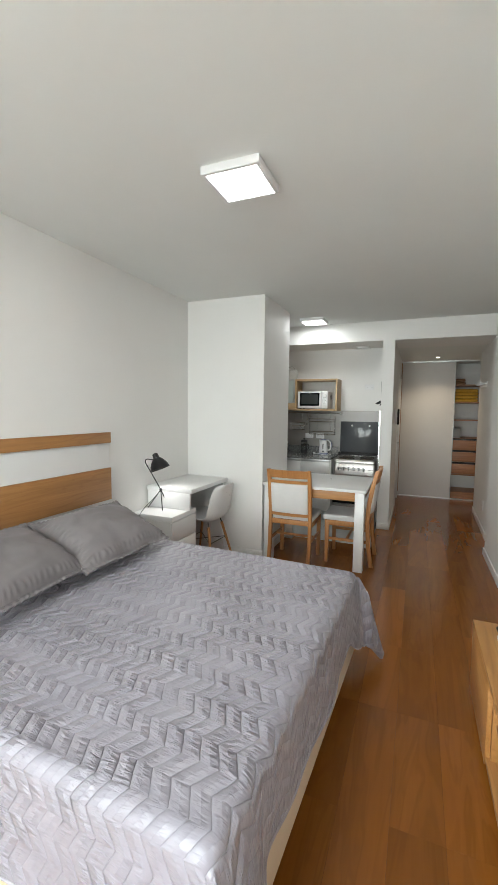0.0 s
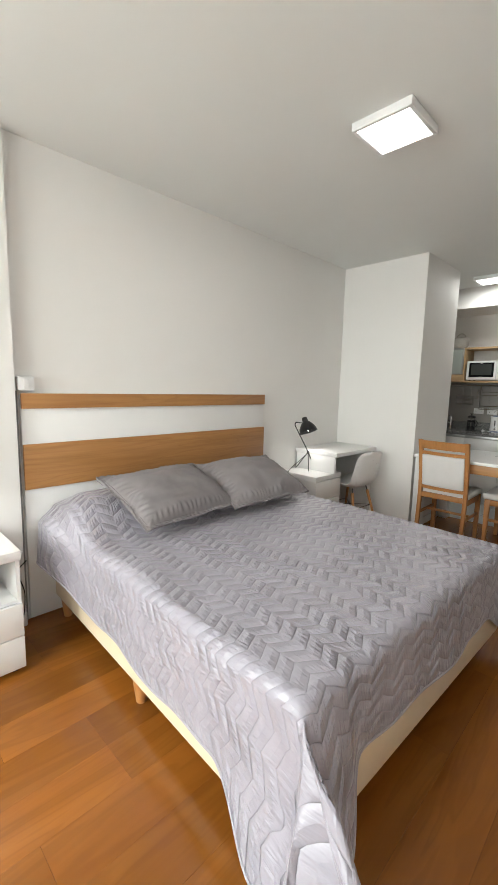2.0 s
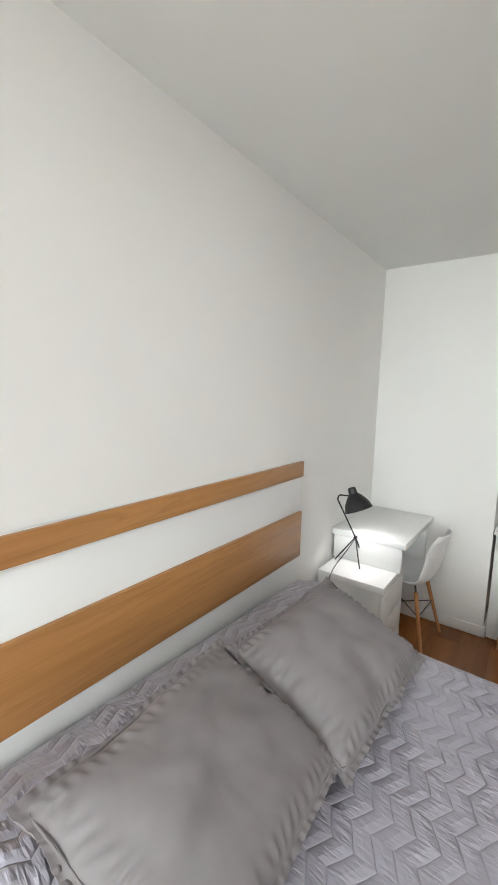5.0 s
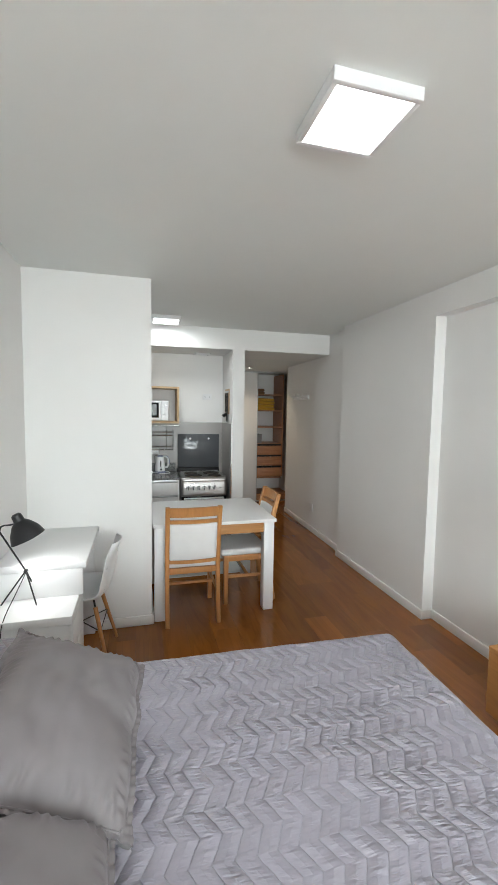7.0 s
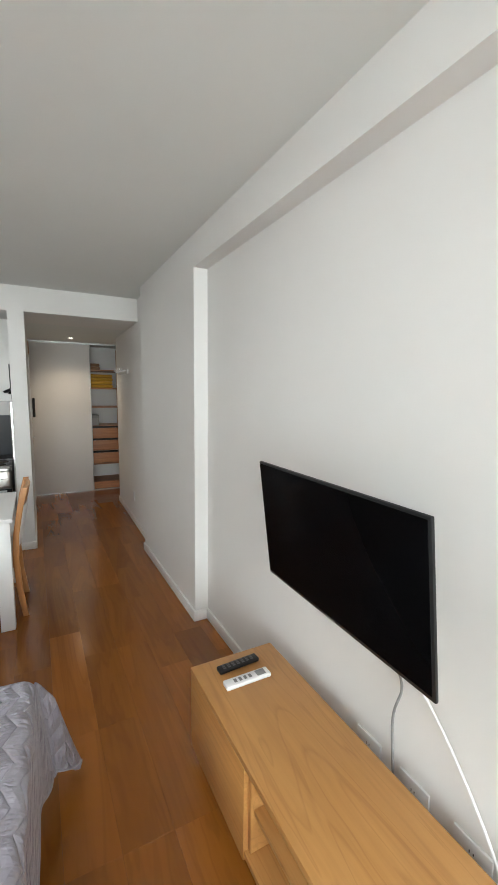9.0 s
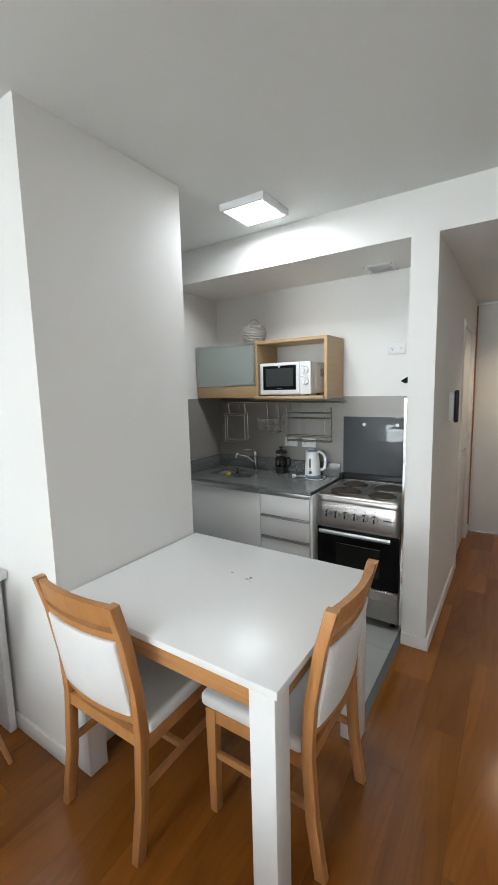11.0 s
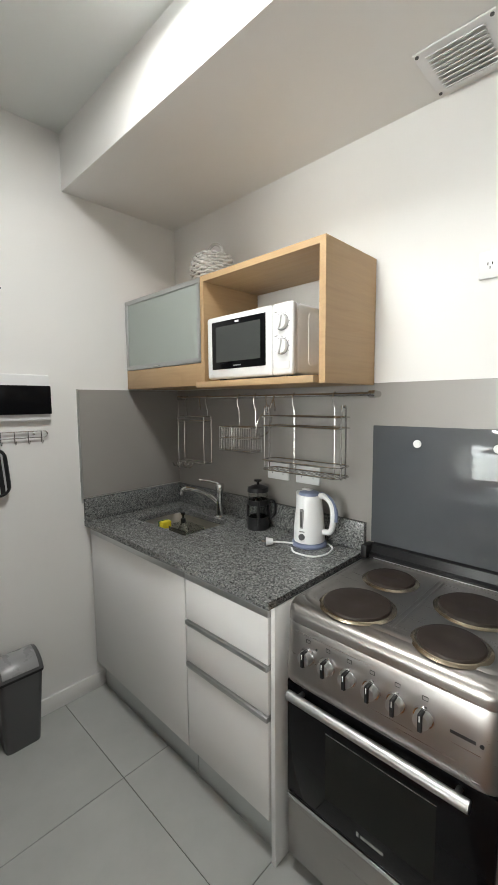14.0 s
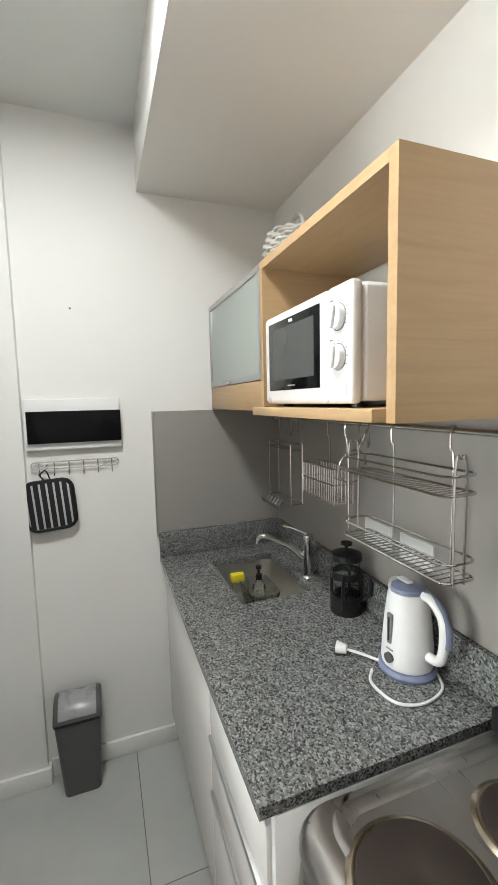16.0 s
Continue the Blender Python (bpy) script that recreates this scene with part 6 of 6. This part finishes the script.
# ---------- hall ----------
phone = thing("intercom", (1.955, 2.2, 1.41), "dark wall intercom handset in the hall", "intercom")
part("cradle", box(1.9552, 1.985, 2.16, 2.245, 1.315, 1.51, 0.006), PLASTIC_WHITE, phone)
part("handset", box(1.9855, 2.012, 2.175, 2.215, 1.305, 1.52, 0.01, segs=3), BLACK, phone, "black handset")

HW = 3.05
rackh = thing("coat_rack", (HW, 2.5, 1.85), "white wall coat rack with pegs in the hall", "coat rack")
part("board", box(HW - 0.018, HW - 0.0005, 2.2, 2.8, 1.82, 1.88, 0.003), PLASTIC_WHITE, rackh)
for i in range(5):
    y = 2.26 + i * 0.12
    part("peg", tube(bend([(HW - 0.018, y, 1.86), (HW - 0.05, y, 1.855), (HW - 0.075, y, 1.87), (HW - 0.08, y, 1.895)], 4), 0.006), PLASTIC_WHITE, rackh)

closet = thing("closet", (2.45, 4.25, 0), "built-in hall closet standing half open", "closet")
slide = part("sliding_door", box(1.968, 2.80, HALL_END, HALL_END + 0.02, 0.012, 2.325, 0.002), DOOR_WHITE, closet, "large white sliding door")
part("door_edge", box(2.8005, 2.812, HALL_END - 0.003, HALL_END + 0.022, 0.012, 2.325, 0.001), ALU, slide, "metal edge grip")
part("top_track", box(1.956, 3.449, HALL_END - 0.012, HALL_END + 0.05, 2.327, 2.3495), ALU, closet)
part("bottom_track", box(1.956, 3.449, HALL_END - 0.008, HALL_END + 0.05, 0.001, 0.0115), ALU, closet)
part("jamb", box(1.9552, 1.967, HALL_END - 0.015, HALL_END + 0.05, 0.012, 2.326), CLOSET_WOOD, closet)
part("partition", box(2.76, 2.778, HALL_END + 0.06, HALL_END + 0.6, 0.012, 2.32), CLOSET_WOOD, closet)
part("post", box(3.30, 3.318, HALL_END + 0.06, HALL_END + 0.6, 0.45, 2.32), CLOSET_WOOD, closet)
part("back_panel", box(2.7785, 3.449, HALL_END + 0.60, HALL_END + 0.615, 0.012, 2.32), WALL, closet)
for z in (1.66, 1.36, 1.05, 0.43, 1.95):
    part("shelf", box(2.7785, 3.2995, HALL_END + 0.07, HALL_END + 0.6, z - 0.018, z), CLOSET_WOOD, closet)
part("floor_panel", box(2.7785, 3.449, HALL_END + 0.06, HALL_END + 0.6, 0.013, 0.12), CLOSET_WOOD, closet)
for z in (0.44, 0.645, 0.845):
    dr = part("drawer", box(2.78, 3.298, HALL_END + 0.055, HALL_END + 0.073, z, z + 0.165, 0.002), CLOSET_WOOD, closet, "reddish wooden drawer front")
    # black strip set into the slot above each drawer to stand for its shade
    part("gap_shade", box(2.78, 3.298, HALL_END + 0.066, HALL_END + 0.072, z + 0.166, z + 0.199), BLACK, dr)


def folded(name, x0, x1, y0, y1, z0, layers, thick, material, label):
    t = thing(name, ((x0 + x1) / 2, (y0 + y1) / 2, z0), label, "blanket")
    rng = random.Random(label)
    for i in range(layers):
        z = z0 + i * thick
        b = box(x0 + rng.uniform(0, 0.012), x1 - rng.uniform(0, 0.012), y0 + rng.uniform(0, 0.02), y1, z, z + thick - 0.001, thick * 0.42, segs=3)
        for v in b.verts:
            v.co += noise.noise_vector(v.co * 9) * 0.006
            v.co.z = max(v.co.z, z0 + 0.001)
        part("fold", b, material, t)
    return t


folded("blanket", 2.80, 3.17, 4.04, 4.4, 1.66, 4, 0.055, YELLOW_CLOTH, "yellow blanket folded on the closet shelf")
folded("blanket", 2.795, 2.975, 4.04, 4.4, 1.95, 2, 0.05, BROWN_CLOTH, "brown blanket folded on the upper shelf")
boxy = thing("storage_box", (2.87, 4.15, 1.05), "grey storage box on the closet shelf", "box")
part("body", box(2.80, 2.93, 4.06, 4.3, 1.051, 1.20, 0.008), LID_GREY, boxy)
part("lid", box(2.796, 2.934, 4.056, 4.304, 1.201, 1.225, 0.006), LID_GREY, boxy)

# ---------- small things in the bedroom ----------
sw = thing("light_switch", (0.0, -3.10, 1.345), "white surface-mounted switch above the headboard", "switch")
part("box", box(0.0005, 0.045, -3.142, -3.062, 1.312, 1.385, 0.004), PLASTIC_WHITE, sw)
part("rocker", box(0.0455, 0.052, -3.115, -3.09, 1.325, 1.372, 0.002), PLASTIC_WHITE, sw)
tagged(part("conduit", box(0.0005, 0.018, -3.158, -3.142, 0.0, 1.31, 0.003), LID_GREY), "grey cable duct down the wall by the headboard", "conduit")
cord = tube(bend([(0.06, -3.15, 0.38), (0.075, -3.20, 0.33), (0.07, -3.17, 0.2), (0.08, -3.19, 0.05), (0.09, -3.25, 0.01)], 7), 0.003)
tagged(part("cord", cord, BLACK), "thin black lamp cord beside the bed", "cable")
outlet("wall_socket", (0.05, -3.20, 0.40), "+x", 0.07, 0.07, "white socket on the wall pier beside the bed")
for y in (-2.0, -2.2, -2.4):
    outlet("wall_socket", (W_TV, y, 0.325), "-x", 0.115, 0.075, "white socket on the wall behind the stand")

# ---------- floor pieces, last ----------


def floor_planks():
    floor = thing("floor", (1.5, -0.5, -0.012), "glossy reddish-brown laminate plank floor", "floor", kind="structure")
    wide, joint = 0.185, 0.0006
    rng = random.Random(11)
    cache = {}
    def plank(x0, x1, y0, y1):
        key = (round(x1 - x0, 3), round(y1 - y0, 3))
        if key not in cache:
            b = box(-key[0] / 2 + joint / 2, key[0] / 2 - joint / 2, -key[1] / 2 + joint / 2, key[1] / 2 - joint / 2, 0, 0.012)
            me = bpy.data.meshes.new("plank")
            b.to_mesh(me)
            b.free()
            me.materials.append(FLOOR)
            cache[key] = me
        ob = new("plank", cache[key])
        ob.parent = floor
        ob.location = Vector(((x0 + x1) / 2, (y0 + y1) / 2, -0.012)) - floor.location
    x = 1.10 - 6 * wide
    while x < 3.1:
        a, b = max(x, 0.0), min(x + wide, 3.1)
        if b - a > 0.01:
            stretches = [(-5.3, HALL_END + 0.6)]
            if a < 1.815:
                stretches = [(-5.3, 0.826)]
                if b > 1.815:
                    stretches = [(-5.3, 0.826)]
            for lo, hi in stretches:
                y = lo - rng.choice((0.0, 0.3, 0.6, 0.9))
                while y < hi:
                    l = rng.choice((0.6, 0.9, 1.2))
                    y0, y1 = max(y, lo), min(y + l, hi)
                    if y1 - y0 > 0.02:
                        plank(a, b, y0, y1)
                    y += l
            if a < 1.815 < b:
                plank(1.8155, b, 0.826, HALL_END + 0.6)
        x += wide
    # the recess before the closet
    for a, b in ((3.1, 3.275), (3.275, 3.45)):
        plank(a, b, 3.15, 3.86)
        plank(a, b, 3.86, HALL_END + 0.6)


def floor_tiles():
    fl = thing("floor_kitchen", (0.9, 1.5, -0.012), "matt grey square kitchen floor tiles", "floor", kind="structure")
    s, j = 0.595, 0.003
    for i in range(-1, 3):
        for k in range(-2, 2):
            x0, x1 = max(0.0, -0.005 + i * s), min(1.815, -0.005 + (i + 1) * s)
            y0, y1 = max(0.844, 1.465 + k * s), min(K_BACK, 1.465 + (k + 1) * s)
            if x1 - x0 > 0.01 and y1 - y0 > 0.01:
                part("tile", box(x0 + j / 2, x1 - j / 2, y0 + j / 2, y1 - j / 2, -0.012, 0.0, 0.0012), TILE, fl, soft=False)
    part("grout", box(0.0, 1.815, 0.844, K_BACK, -0.0119, -0.0022), TILE_JOINT, fl, "dark grey tile joints")


floor_planks()
floor_tiles()
